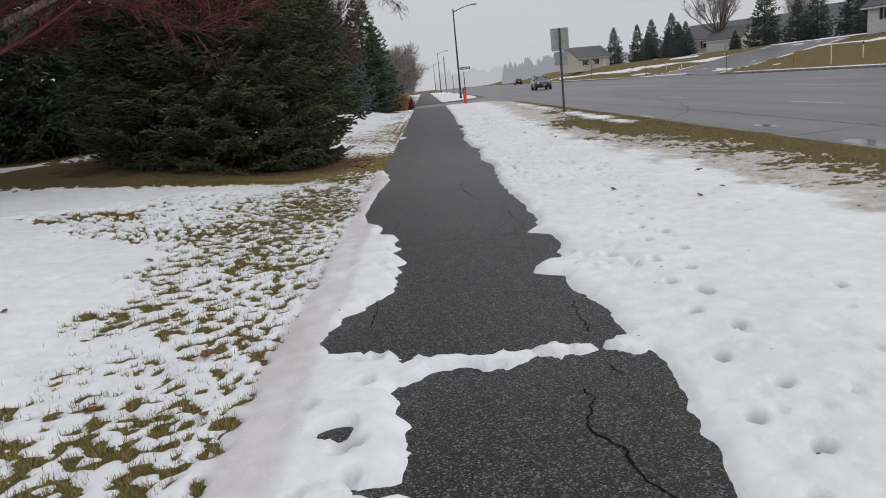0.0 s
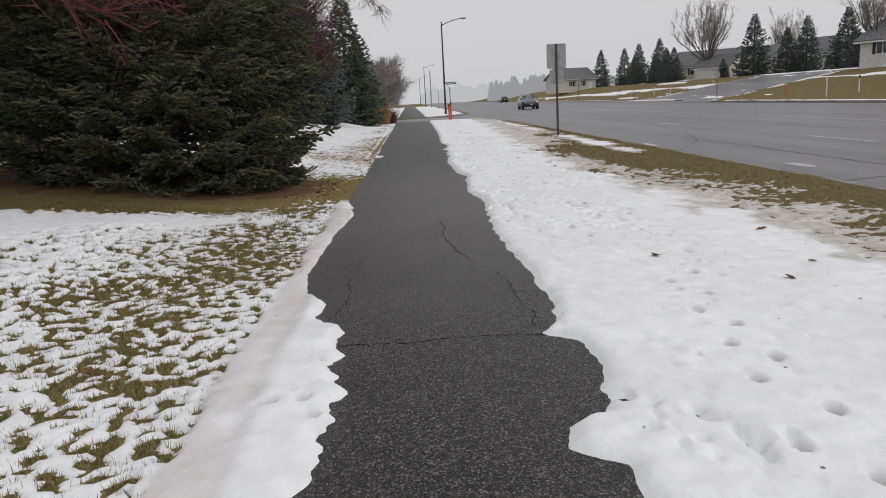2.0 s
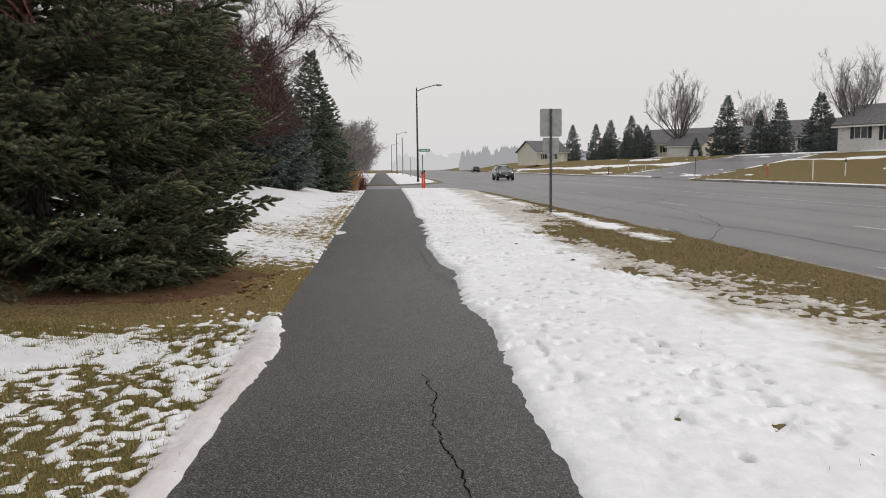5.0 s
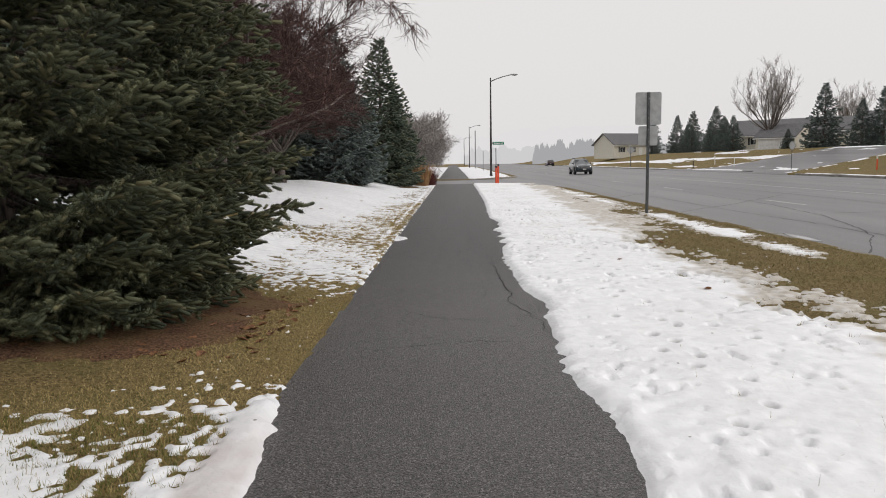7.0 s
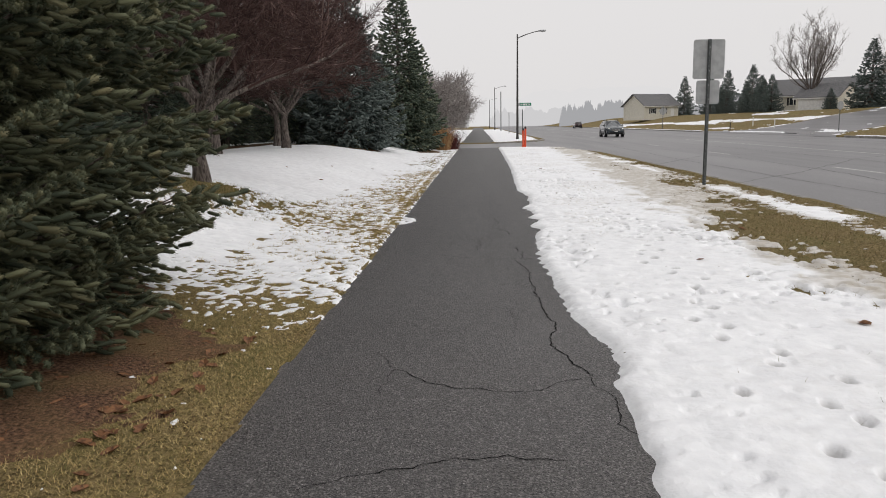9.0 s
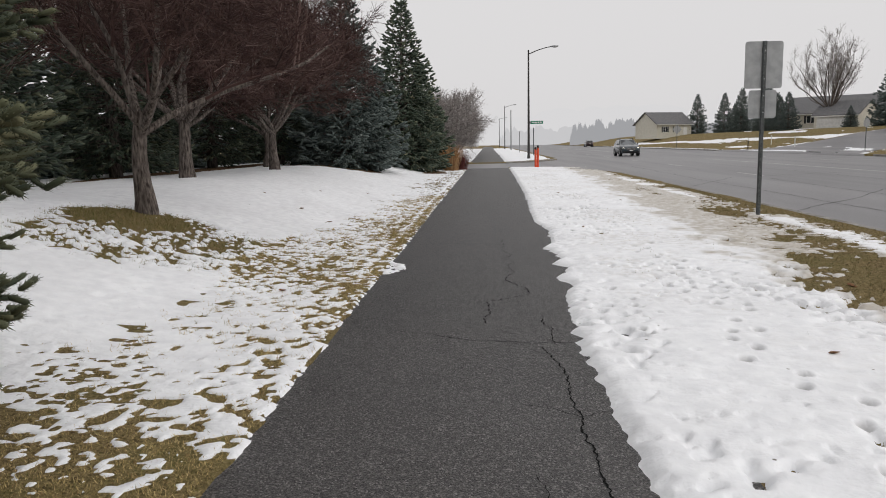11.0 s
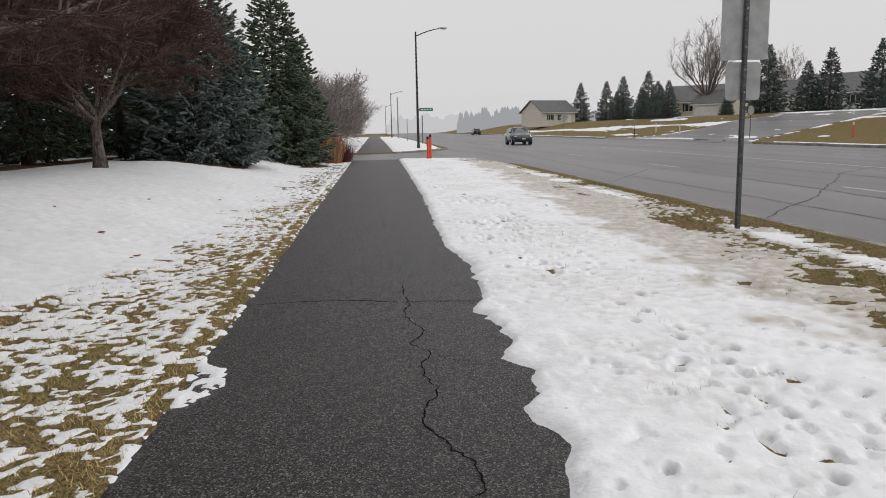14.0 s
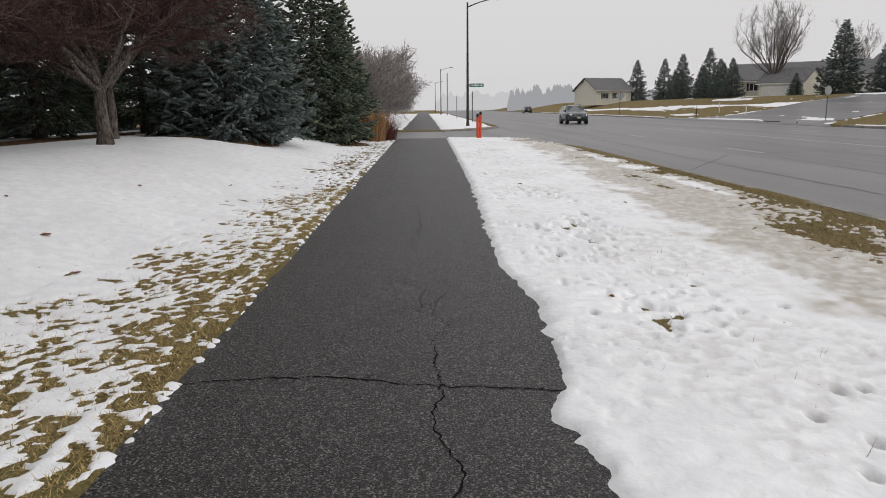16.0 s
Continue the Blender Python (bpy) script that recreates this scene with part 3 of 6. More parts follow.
def sweep(pts, width, z0, z1):
    """A kerb along a line, its top edges rounded."""
    pts = np.array(pts, float)
    d = np.gradient(pts, axis=0)
    d /= np.linalg.norm(d, axis=1)[:, None]
    nrm = np.stack([d[:, 1], -d[:, 0]], 1)
    prof = [(-width / 2, z0), (-width / 2, z1), (width / 2 - 0.03, z1), (width / 2 - 0.008, z1 - 0.01), (width / 2, z1 - 0.035), (width / 2, z0)]
    v = np.concatenate([np.column_stack([pts + nrm * o, np.full(len(pts), z)]) for o, z in prof])
    n = len(pts)
    f = [(k * n + i, k * n + i + 1, (k + 1) * n + i + 1, (k + 1) * n + i) for k in range(len(prof) - 1) for i in range(n - 1)]
    return v, f


def kerb(name, pts, z0=-0.3, z1=0.015, label="weathered concrete kerb with grit along it"):
    v, f = sweep(pts, 0.17, z0, z1)
    return tagged(new(name, mesh_from(name, v, f, CONCRETE)), label, "kerb", kind="structure")


kerb("kerb_near", [(KERB_X, y) for y in np.linspace(-60, 47, 30)] + [(float(fillet_x(v)), float(v)) for v in np.linspace(48, 59.6, 24)])
kerb("kerb_beyond", [(float(fillet_x(v)), float(v)) for v in np.linspace(72.4, 84, 24)] + [(KERB_X, y) for y in np.linspace(86, 400, 20)])
for nm, pts in (("kerb_far_south", [(FAR_X, y) for y in np.linspace(-60, 73.5, 30)]), ("kerb_far_north", [(FAR_X, y) for y in np.linspace(112.5, 400, 30)])):
    kerb(nm, [(x + 0.05, y) for x, y in pts][::-1], -0.3, 0.06)


def ribbon(pts, widths, z):
    pts = np.array(pts, float)
    d = np.gradient(pts, axis=0)
    d /= np.linalg.norm(d, axis=1)[:, None] + 1e-9
    nrm = np.stack([d[:, 1], -d[:, 0]], 1)
    w = np.broadcast_to(np.asarray(widths, float), len(pts))[:, None] / 2
    zz = np.broadcast_to(np.asarray(z, float), len(pts))
    v = np.concatenate([np.column_stack([pts - nrm * w, zz]), np.column_stack([pts + nrm * w, zz])])
    n = len(pts)
    return v, [(i, n + i, n + i + 1, i + 1) for i in range(n - 1)]


def mark(name, x, y0, y1, w, label):
    ys = np.linspace(y0, y1, max(2, int((y1 - y0) / 6) + 2))
    v, f = ribbon([(x, y) for y in ys], w, float(road_z(x)) + 0.005)
    return tagged(new(name, mesh_from(name, v, f, PAINT)), label, "road marking", kind="structure")


for k in range(24):
    mark("lane_dash", 11.45, 20.2 + 12.7 * (k - 3), 23.3 + 12.7 * (k - 3), 0.11, "worn white lane dash")
for k in range(20):
    mark("lane_dash", 22.3, 37.0 + 12.7 * (k - 3), 40.2 + 12.7 * (k - 3), 0.11, "worn white lane dash")
mark("lane_line", 16.75, -60, 72, 0.13, "worn white solid lane line")
mark("lane_line", 16.75, 108, 300, 0.13, "worn white solid lane line")


def wander(p0, p1, step, amount, seed):
    r = np.random.RandomState(seed)
    p0, p1 = np.array(p0, float), np.array(p1, float)
    n = max(3, int(np.linalg.norm(p1 - p0) / step))
    t = np.linspace(0, 1, n)
    d = (p1 - p0) / np.linalg.norm(p1 - p0)
    off = np.cumsum(r.uniform(-1, 1, n)) * amount + r.uniform(-1, 1, n) * amount * 0.5
    off = off - off[0] - t * (off[-1] - off[0])
    return p0 + t[:, None] * (p1 - p0) + off[:, None] * np.array([d[1], -d[0]])


def crack(pts, width, seed, z=0.0025, mat=CRACK, name="crack", amount=0.014, step=0.026, label="dark crack in the asphalt"):
    line = np.concatenate([wander(a, b, step, amount, seed + i) for i, (a, b) in enumerate(zip(pts[:-1], pts[1:]))])
    line = line[np.r_[True, np.linalg.norm(np.diff(line, axis=0), axis=1) > 1e-4]]
    r = np.random.RandomState(seed)
    w = width * r.uniform(0.25, 1.0, len(line))
    w[0] = w[-1] = width * 0.1
    zz = z if np.isscalar(z) else z(line[:, 0])
    v, f = ribbon(line, w, zz)
    return tagged(new(name, mesh_from(name, v, f, mat)), label, "crack", kind="structure")


crack([(-0.95, 25.95), (-0.16, 26.04), (0.48, 25.89), (1.3, 25.72)], 0.022, 1)
crack([(-0.16, 26.04), (0.1, 26.0), (0.2, 26.07)], 0.010, 101)
crack([(0.5, 26.6), (0.52, 26.2), (0.55, 25.75), (0.5, 25.35), (0.62, 24.85), (0.5, 24.55), (0.63, 24.28), (0.55, 24.02), (0.63, 23.6), (0.5, 23.1), (0.7, 22.6), (0.72, 22.3), (0.3, 21.95)], 0.014, 11)
crack([(0.3, 21.95), (0.32, 21.5), (0.28, 21.1)], 0.012, 12)
crack([(0.75, 21.3), (0.83, 20.9), (0.8, 20.5)], 0.012, 13)
crack([(-0.1, 20.75), (0.25, 20.55), (0.6, 20.5), (0.95, 20.5)], 0.014, 14)
crack([(1.05, 20.45), (1.0, 20.2), (1.08, 19.9)], 0.012, 15)
crack([(0.7, 20.4), (0.81, 19.8), (0.82, 19.0), (0.88, 17.75), (0.80, 17.3), (0.88, 16.9), (0.97, 16.6)], 0.014, 16)
crack([(-0.22, 16.75), (0.0, 16.5), (0.14, 16.42), (0.59, 16.35)], 0.012, 17)
crack([(-0.2, 15.35), (0.05, 15.46), (0.43, 15.55), (0.7, 15.5)], 0.010, 18)
crack([(0.4, 11.9), (0.44, 11.27), (0.4, 10.9), (0.42, 10.58), (0.5, 9.95), (0.62, 9.4)], 0.014, 19)
crack([(-0.6, 7.2), (0.0, 7.12), (0.3, 7.18), (0.95, 7.12)], 0.014, 20)
crack([(0.62, 3.35), (0.66, 3.2), (0.56, 2.95), (0.60, 2.82), (0.67, 2.68), (0.66, 2.55), (0.76, 2.3), (0.8, 1.9)], 0.016, 21)
crack([(0.86, 4.75), (0.84, 4.5), (0.83, 4.1)], 0.010, 22)
crack([(0.82, 3.6), (0.86, 3.45)], 0.010, 23)
crack([(-0.47, 5.4), (-0.49, 5.1), (-0.52, 4.6)], 0.010, 24)
crack([(-0.45, 9.8), (-0.5, 8.9), (-0.47, 8.1), (-0.5, 7.3)], 0.008, 25)
crack([(0.8, 8.9), (0.85, 8.2), (0.9, 7.7), (0.86, 7.3)], 0.008, 26)
crack([(0.2, 28.4), (0.45, 28.1), (0.42, 27.3)], 0.008, 27)
crack([(0.35, 33.5), (0.42, 31.4), (0.3, 30.4)], 0.010, 28)
crack([(-0.9, 37.5), (0.3, 37.7), (1.4, 37.4)], 0.02, 29)
crack([(-0.1, 22.02), (0.12, 21.9), (0.3, 21.98)], 0.007, 30)
crack([(-0.45, 20.9), (-0.25, 20.82), (-0.1, 20.75)], 0.007, 31)
crack([(0.62, 24.28), (0.8, 24.1), (0.98, 24.05)], 0.006, 32)
crack([(0.5, 26.6), (0.62, 27.0), (0.5, 27.5), (0.66, 28.0)], 0.007, 33)
crack([(0.05, 27.3), (0.3, 27.45), (0.5, 27.5), (0.62, 27.9)], 0.006, 34)
crack([(-0.4, 17.1), (-0.22, 16.75), (-0.26, 16.3)], 0.006, 35)
crack([(0.59, 16.35), (0.75, 16.5), (0.97, 16.6)], 0.008, 36)
crack([(-0.5, 15.2), (-0.2, 15.35)], 0.006, 37)
crack([(0.97, 16.6), (1.05, 16.2), (0.99, 15.9), (1.1, 15.6)], 0.007, 38)
crack([(-0.8, 30.6), (0.2, 30.9), (1.2, 30.7)], 0.012, 39)
crack([(0.5, 19.2), (0.82, 19.0), (1.1, 19.15)], 0.007, 40)
crack([(0.52, 18.3), (0.6, 17.9), (0.56, 17.4)], 0.006, 41)
for k, pts in enumerate([[(6.7, 31), (9, 33.5), (11.4, 36.5), (14, 40), (17, 42.5)], [(6.6, 21), (8.5, 24), (10, 29), (10.6, 34), (11, 44)], [(10.2, 29.5), (14, 29.8), (19, 31.2)], [(7, 40), (10, 45), (16.5, 47.2)], [(8.6, 8), (8.8, 20), (8.5, 33), (8.9, 60)], [(6.6, 14), (12, 15.5), (20, 15.2)], [(6.7, 52), (14, 53.5), (24, 53.2)], [(13.8, 10), (14.1, 40), (13.9, 90)], [(19.5, 10), (19.2, 45), (19.6, 90)], [(18, 56), (24, 57), (29, 56.4)], [(25.4, 20), (25.7, 50), (25.3, 90)]]):
    crack(pts, 0.05 if k < 4 else 0.04, 200 + k, lambda x: road_z(x) + 0.004, TAR, "tar_seam", 0.04, 0.25, "dark tar-filled crack on the road")

# grit and meltwater in the gutter
GRIT = grain(material("gutter_grit", (0.06, 0.045, 0.035), 0.9), (0.03, 0.023, 0.018), (0.10, 0.075, 0.055), 18, 7, 0.6, 50)
line = np.array([(KERB_X + 0.24 + 0.05 * math.sin(y * 0.7), y) for y in np.arange(-20, 47, 0.3)])
v, f = ribbon(line, 0.18 + 0.22 * vnoise(line[:, 1] * 1.3, 0, 141), road_z(KERB_X + 0.24) + 0.008)
tagged(new("gutter_grit", mesh_from("gutter_grit", v, f, GRIT)), "dark brown grit washed along the gutter", "grit", kind="stuff")
PUDDLE = material("meltwater", (0.10, 0.10, 0.105), 0.06, 0.6)
for k, (cx, cy, ra, rb) in enumerate(((7.25, 11.9, 0.28, 0.75), (7.1, 24.0, 0.12, 0.8), (7.6, 16.5, 0.15, 0.5))):
    a = np.linspace(0, 2 * np.pi, 36, endpoint=False)
    w = 0.75 + 0.5 * vnoise(np.cos(a) * 1.5 + 5 * k, np.sin(a) * 1.5, 151)
    rim = np.column_stack([cx + ra * w * np.cos(a), cy + rb * w * np.sin(a)])
    bm = bmesh.new()
    bm.faces.new([bm.verts.new((x, y, float(road_z(x)) + 0.006)) for x, y in rim])
    tagged(new("puddle", from_bm("puddle", bm, PUDDLE)), "shallow puddle of meltwater by the kerb", "puddle", kind="structure")

# ---- snow ----
def snow_sheet(name, xs, ys, label):
    X, Y = np.meshgrid(xs, ys, indexing="ij")
    C = snow_cover(X, Y)
    base = np.where((X > -0.9) & (X < 1.5), 0.0, rise(X, Y) + 0.02 * (fbm(X * 0.5, Y * 0.5, 5) - 0.5) * smooth((np.abs(X - 0.3) - 1.3) / 1.5) + 0.012)
    base = np.where(np.abs(X - 0.3) < 1.5, np.maximum(base * 0, 0.0) + 0.012 * smooth((np.abs(X - 0.31) - 1.05) / 0.2), base)
    tread = smooth((C - 0.2) * 4)
    Z = base + snow_top(X, Y, C) + stamped(X, Y) * tread
    F = grid_faces(len(xs), len(ys))
    seen = (C.ravel()[F] > -0.25).any(1)
    F = F[seen]
    used = np.unique(F)
    back = np.full(X.size, -1)
    back[used] = np.arange(len(used))
    mesh = mesh_from(name, np.stack([X, Y, Z], -1).reshape(-1, 3)[used], back[F], SNOW_VERGE if xs[0] > 0 else SNOW, True)
    # the snow turns greyer the deeper it is trodden into footprints
    foot_depth = mesh.attributes.new("trodden", "FLOAT", "POINT")
    foot_depth.data.foreach_set("value", np.clip(-stamped(X, Y) * tread / 0.05, 0, 1).ravel()[used].astype(np.float32))
    soil = mesh.attributes.new("grime", "FLOAT", "POINT")
    soil.data.foreach_set("value", grime(X, Y).ravel()[used].astype(np.float32))
    return tagged(new(name, mesh), label, "snow", kind="stuff")


ys_near = spread((-6, 1.8, 0.12), (1.8, 13, 0.034), (13, 22.5, 0.024), (22.5, 28, 0.034), (28, 38, 0.07), (38, 58.5, 0.14))
snow_sheet("snow_verge", spread((0.235, 1.15, 0.03), (1.15, 2.7, 0.02), (2.7, 3.4, 0.032), (3.4, 6.4, 0.05)), ys_near, "old white snow, dirty and thawing towards the kerb")
snow_sheet("snow_lawn", spread((-9, -5.0, 0.09), (-5.0, -3.6, 0.04), (-3.6, -0.95, 0.026), (-0.95, 0.265, 0.035)), ys_near, "patchy white snow melting off the lawn")
snow_sheet("snow_yard", spread((-60, -20, 1.0), (-20, -9, 0.25)), spread((-6, 58.5, 0.4)), "white snow over the yard behind the trees")

# ---- trees ----
def tubes(P0, P1, R0, R1, sides):
    """Many tapered limbs as one array of vertices and faces."""
    P0, P1 = np.asarray(P0, float), np.asarray(P1, float)
    R0, R1 = np.asarray(R0, float), np.asarray(R1, float)
    d = P1 - P0
    d /= np.linalg.norm(d, axis=1)[:, None] + 1e-9
    ref = np.where(np.abs(d[:, 2:3]) > 0.9, arr((1, 0, 0)), arr((0, 0, 1)))
    u = np.cross(d, ref)
    u /= np.linalg.norm(u, axis=1)[:, None] + 1e-9
    v = np.cross(d, u)
    a = np.arange(sides) * 2 * np.pi / sides
    ring = np.cos(a)[None, :, None] * u[:, None, :] + np.sin(a)[None, :, None] * v[:, None, :]
    V = np.concatenate([P0[:, None] + ring * R0[:, None, None], P1[:, None] + ring * R1[:, None, None]], 1)
    k = np.arange(sides)
    f = np.stack([k, (k + 1) % sides, sides + (k + 1) % sides, sides + k], 1)
    F = f[None] + (np.arange(len(P0)) * 2 * sides)[:, None, None]
    return V.reshape(-1, 3), F.reshape(-1, 4)


def chain(P, R, sides):
    """A limb through the points P with radii R, one skin."""
    P, R = np.asarray(P, float), np.asarray(R, float)
    d = np.gradient(P, axis=0)
    d /= np.linalg.norm(d, axis=1)[:, None]
    ref = arr((1, 0, 0)) if abs(d[0, 2]) > 0.8 else arr((0, 0, 1))
    u = np.cross(d, ref)
    u /= np.linalg.norm(u, axis=1)[:, None]
    v = np.cross(d, u)
    a = np.arange(sides) * 2 * np.pi / sides
    V = P[:, None] + R[:, None, None] * (np.cos(a)[None, :, None] * u[:, None] + np.sin(a)[None, :, None] * v[:, None])
    n = len(P)
    F = [(i * sides + k, i * sides + (k + 1) % sides, (i + 1) * sides + (k + 1) % sides, (i + 1) * sides + k) for i in range(n - 1) for k in range(sides)]
    return V.reshape(-1, 3), np.array(F)


def join(pieces):
    vs, fs, o = [], [], 0
    for v, f in pieces:
        vs.append(v)
        fs.append(np.asarray(f) + o)
        o += len(v)
    return np.concatenate(vs), np.concatenate(fs)


def unit(v):
    return v / (np.linalg.norm(v) + 1e-9)


def bare_tree(label, seed, fork, trunk_r, limbs, reach, height, lean, twigs, twig_mat, m, droop=0.0, twig_len=0.5, upright=0.0, twig_r=0.0046, group="", bark=None, flare=1.5, low=0.0, long_limb=None, steep0=0.45, pruned=None, arch=None):
    """A leafless tree: a flared trunk, limbs that fork three times, and a crown of fine twigs."""
    r = np.random.RandomState(seed)
    tree = thing("tree", label, "tree", m, group)
    top = np.array([lean * fork, 0.3 * lean * fork, fork])
    t = np.linspace(0, 1, 8)
    pts = np.outer(t, top) + np.column_stack([0.05 * np.sin(t * 5 + seed), 0.04 * np.sin(t * 4), 0 * t])
    pts[0, 2] = -0.15
    rad = trunk_r * (1 - 0.28 * t + (flare - 1) * np.exp(-t * 7))
    pieces = [chain(pts, rad, 12)]
    big, small = [], []
    spots = []

    def limb(p, d, length, rad, level):
        n = 7 if level == 0 else 5
        P, cur, dirn = [p.copy()], p.copy(), d.copy()
        for k in range(n):
            up = (0.10 + upright - (droop * (level + 1)) * (k / n))
            dirn = unit(dirn + r.normal(0, 0.13, 3) + np.array([0, 0, up * 0.35]))
            cur = cur + dirn * length / n
            P.append(cur.copy())
        P = np.array(P)
        if pruned and level and P[-1, 0] > pruned[0] and P[-1, 2] < pruned[1]:
            return
        R = np.linspace(rad, rad * 0.35, n + 1)
        (big if level < 2 else small).append((P, R, 7 if level == 0 else 5 if level == 1 else 3))
        for k in range(1, n + 1):
            spots.append((P[k], unit(P[k] - P[k - 1]), level))
        if level < 2:
            kids = (7 if level == 0 else 5) if upright < 0.3 else (5 if level == 0 else 2)
            for k in range(kids):
                s = r.uniform(0.25, 1.0)
                i = min(int(s * n), n - 1)
                q = P[i] + (P[i + 1] - P[i]) * (s * n - i)
                side = unit(np.cross(P[i + 1] - P[i], r.normal(0, 1, 3)))
                dd = unit(unit(P[i + 1] - P[i]) * 0.75 + side * 0.75 + np.array([0, 0, 0.10 + upright]))
                limb(q, dd, length * r.uniform(0.38, 0.62), R[i] * 0.6, level + 1)

    for k in range(limbs):
        az = k * 2 * np.pi / limbs + r.uniform(-0.35, 0.35)
        steep = r.uniform(steep0, steep0 + 0.65) + upright * 1.2
        d = unit(np.array([np.cos(az), np.sin(az), steep]))
        length = (reach * r.uniform(0.8, 1.1)) * (1 if upright < 0.3 else height / reach * 0.75)
        limb(pts[-1] - np.array([0, 0, 0.12 + 0.15 * fork * r.uniform(0, 1)]), d, length, trunk_r * r.uniform(0.38, 0.55), 0)
    if long_limb:
        limb(pts[-1], unit(np.array(long_limb[:3])), long_limb[3], trunk_r * 0.45, 0)
    if arch:
        s = np.linspace(0, len(arch) - 1, 15)
        P = np.stack([np.interp(s, np.arange(len(arch)), [a[k] for a in arch]) for k in range(3)], 1) + r.normal(0, 0.03, (15, 3))
        small.append((P, np.linspace(0.045, 0.006, 15), 5))
        for k in range(7, 15):
            for _ in range(2):
                spots.append((P[k], unit(np.array([0.25, -0.1, -0.9])), 2))
    bark = bark or BARK
    V, F = join(pieces + [chain(P, R, s) for P, R, s in big if s == 7])
    part_np("trunk", V, F, bark, tree, soft=True)
    V, F = join([chain(P, R, s) for P, R, s in big if s != 7] + [chain(P, R, s) for P, R, s in small if P[:, 2].min() > low])
    tagged(part_np("branchwork", V, F, twig_mat if bark is BARK else bark, tree, soft=True), kind="stuff")
    base = np.array([s[0] for s in spots])
    dirs = np.array([s[1] for s in spots])
    lev = np.array([s[2] for s in spots], float)
    pick = r.choice(len(base), twigs, p=(lev + 0.25) / (lev + 0.25).sum())
    b, d = base[pick] + r.normal(0, 0.05, (twigs, 3)), dirs[pick]
    side = r.normal(0, 1, (twigs, 3))
    d1 = d * 0.9 + side * 0.55 + np.array([0, 0, 0.12 + upright])
    d1 /= np.linalg.norm(d1, axis=1)[:, None]
    L = twig_len * r.uniform(0.45, 1.25, twigs)
    mid = b + d1 * (L * 0.55)[:, None]
    d2 = d1 + r.normal(0, 0.3, (twigs, 3)) + np.array([0, 0, -droop * 1.5 + upright * 0.4])
    d2 /= np.linalg.norm(d2, axis=1)[:, None]
    end = mid + d2 * (L * 0.6)[:, None]
    s3 = d1 + r.normal(0, 0.7, (twigs, 3))
    s3 /= np.linalg.norm(s3, axis=1)[:, None]
    spur = mid + s3 * (L * 0.45)[:, None]
    one = np.ones(twigs)
    keep = (end[:, 2] > low) & (b[:, 2] > low)
    if pruned:
        keep &= (b[:, 0] < pruned[0]) | (b[:, 2] > pruned[1]) | (d[:, 2] < -0.8)
    b, mid, end, spur, one = b[keep], mid[keep], end[keep], spur[keep], one[keep]
    quads = tubes(b, mid, twig_r * 1.5 * one, twig_r * one, 3)
    tris = [quads[1][:, [0, 1, 2]], quads[1][:, [0, 2, 3]]]
    parts = [(quads[0], np.concatenate(tris))]
    ws = r.normal(0, 1, b.shape)
    ws *= (twig_r * 1.3 / np.linalg.norm(ws, axis=1))[:, None]
    s4 = mid + (spur - mid)[:, [1, 0, 2]] * np.array([-1, 1, 0.8])
    for tip in (end, spur, s4):
        vv = np.stack([mid - ws, mid + ws, tip], 1).reshape(-1, 3)
        parts.append((vv, np.arange(len(vv)).reshape(-1, 3)))
    V, F = join(parts)
    tagged(part_np("crown", V, F, twig_mat, tree, "fine bare twigs"), kind="stuff")
    return tree


def needle_twig(needles, seed, core=5, wide=0.03, fat=0.15, fuzz=1.0):
    """One shoot along x, one long: a blunt core and needles all round, as triangles."""
    r = np.random.RandomState(seed)
    a = np.arange(core) * 2 * np.pi / core
    V = [(0.0, 0, 0), (0.95, 0, 0.0)]
    for x, rad in ((0.12, fat * 0.85), (0.80, fat)):
        V += [(x, rad * math.cos(t), rad * math.sin(t)) for t in a]
    F = []
    for k in range(core):
        j = (k + 1) % core
        F += [(0, 2 + j, 2 + k), (2 + k, 2 + j, 2 + core + k), (2 + j, 2 + core + j, 2 + core + k), (1, 2 + core + k, 2 + core + j)]
    for k in range(needles):
        x, t = (k + r.uniform(0.1, 0.9)) / needles, k * 2.4 + r.uniform(-0.3, 0.3)
        o = np.array([0, math.cos(t), math.sin(t)])
        w = np.array([0, -math.sin(t), math.cos(t)])
        ln = fuzz * r.uniform(0.22, 0.30)
        ahead = 0.55 + 0.9 * max(0.0, (x - 0.75) / 0.25)
        root = np.array([x * 0.9, 0, 0]) + o * fat * 0.5
        tip = root + (o * 0.84 + np.array([ahead, 0, 0])) * ln / math.hypot(0.84, ahead)
        i = len(V)
        V += [root + w * wide, root - w * wide, tip]
        F.append((i, i + 1, i + 2))
    return np.array([tuple(v) for v in V], float), np.array(F)


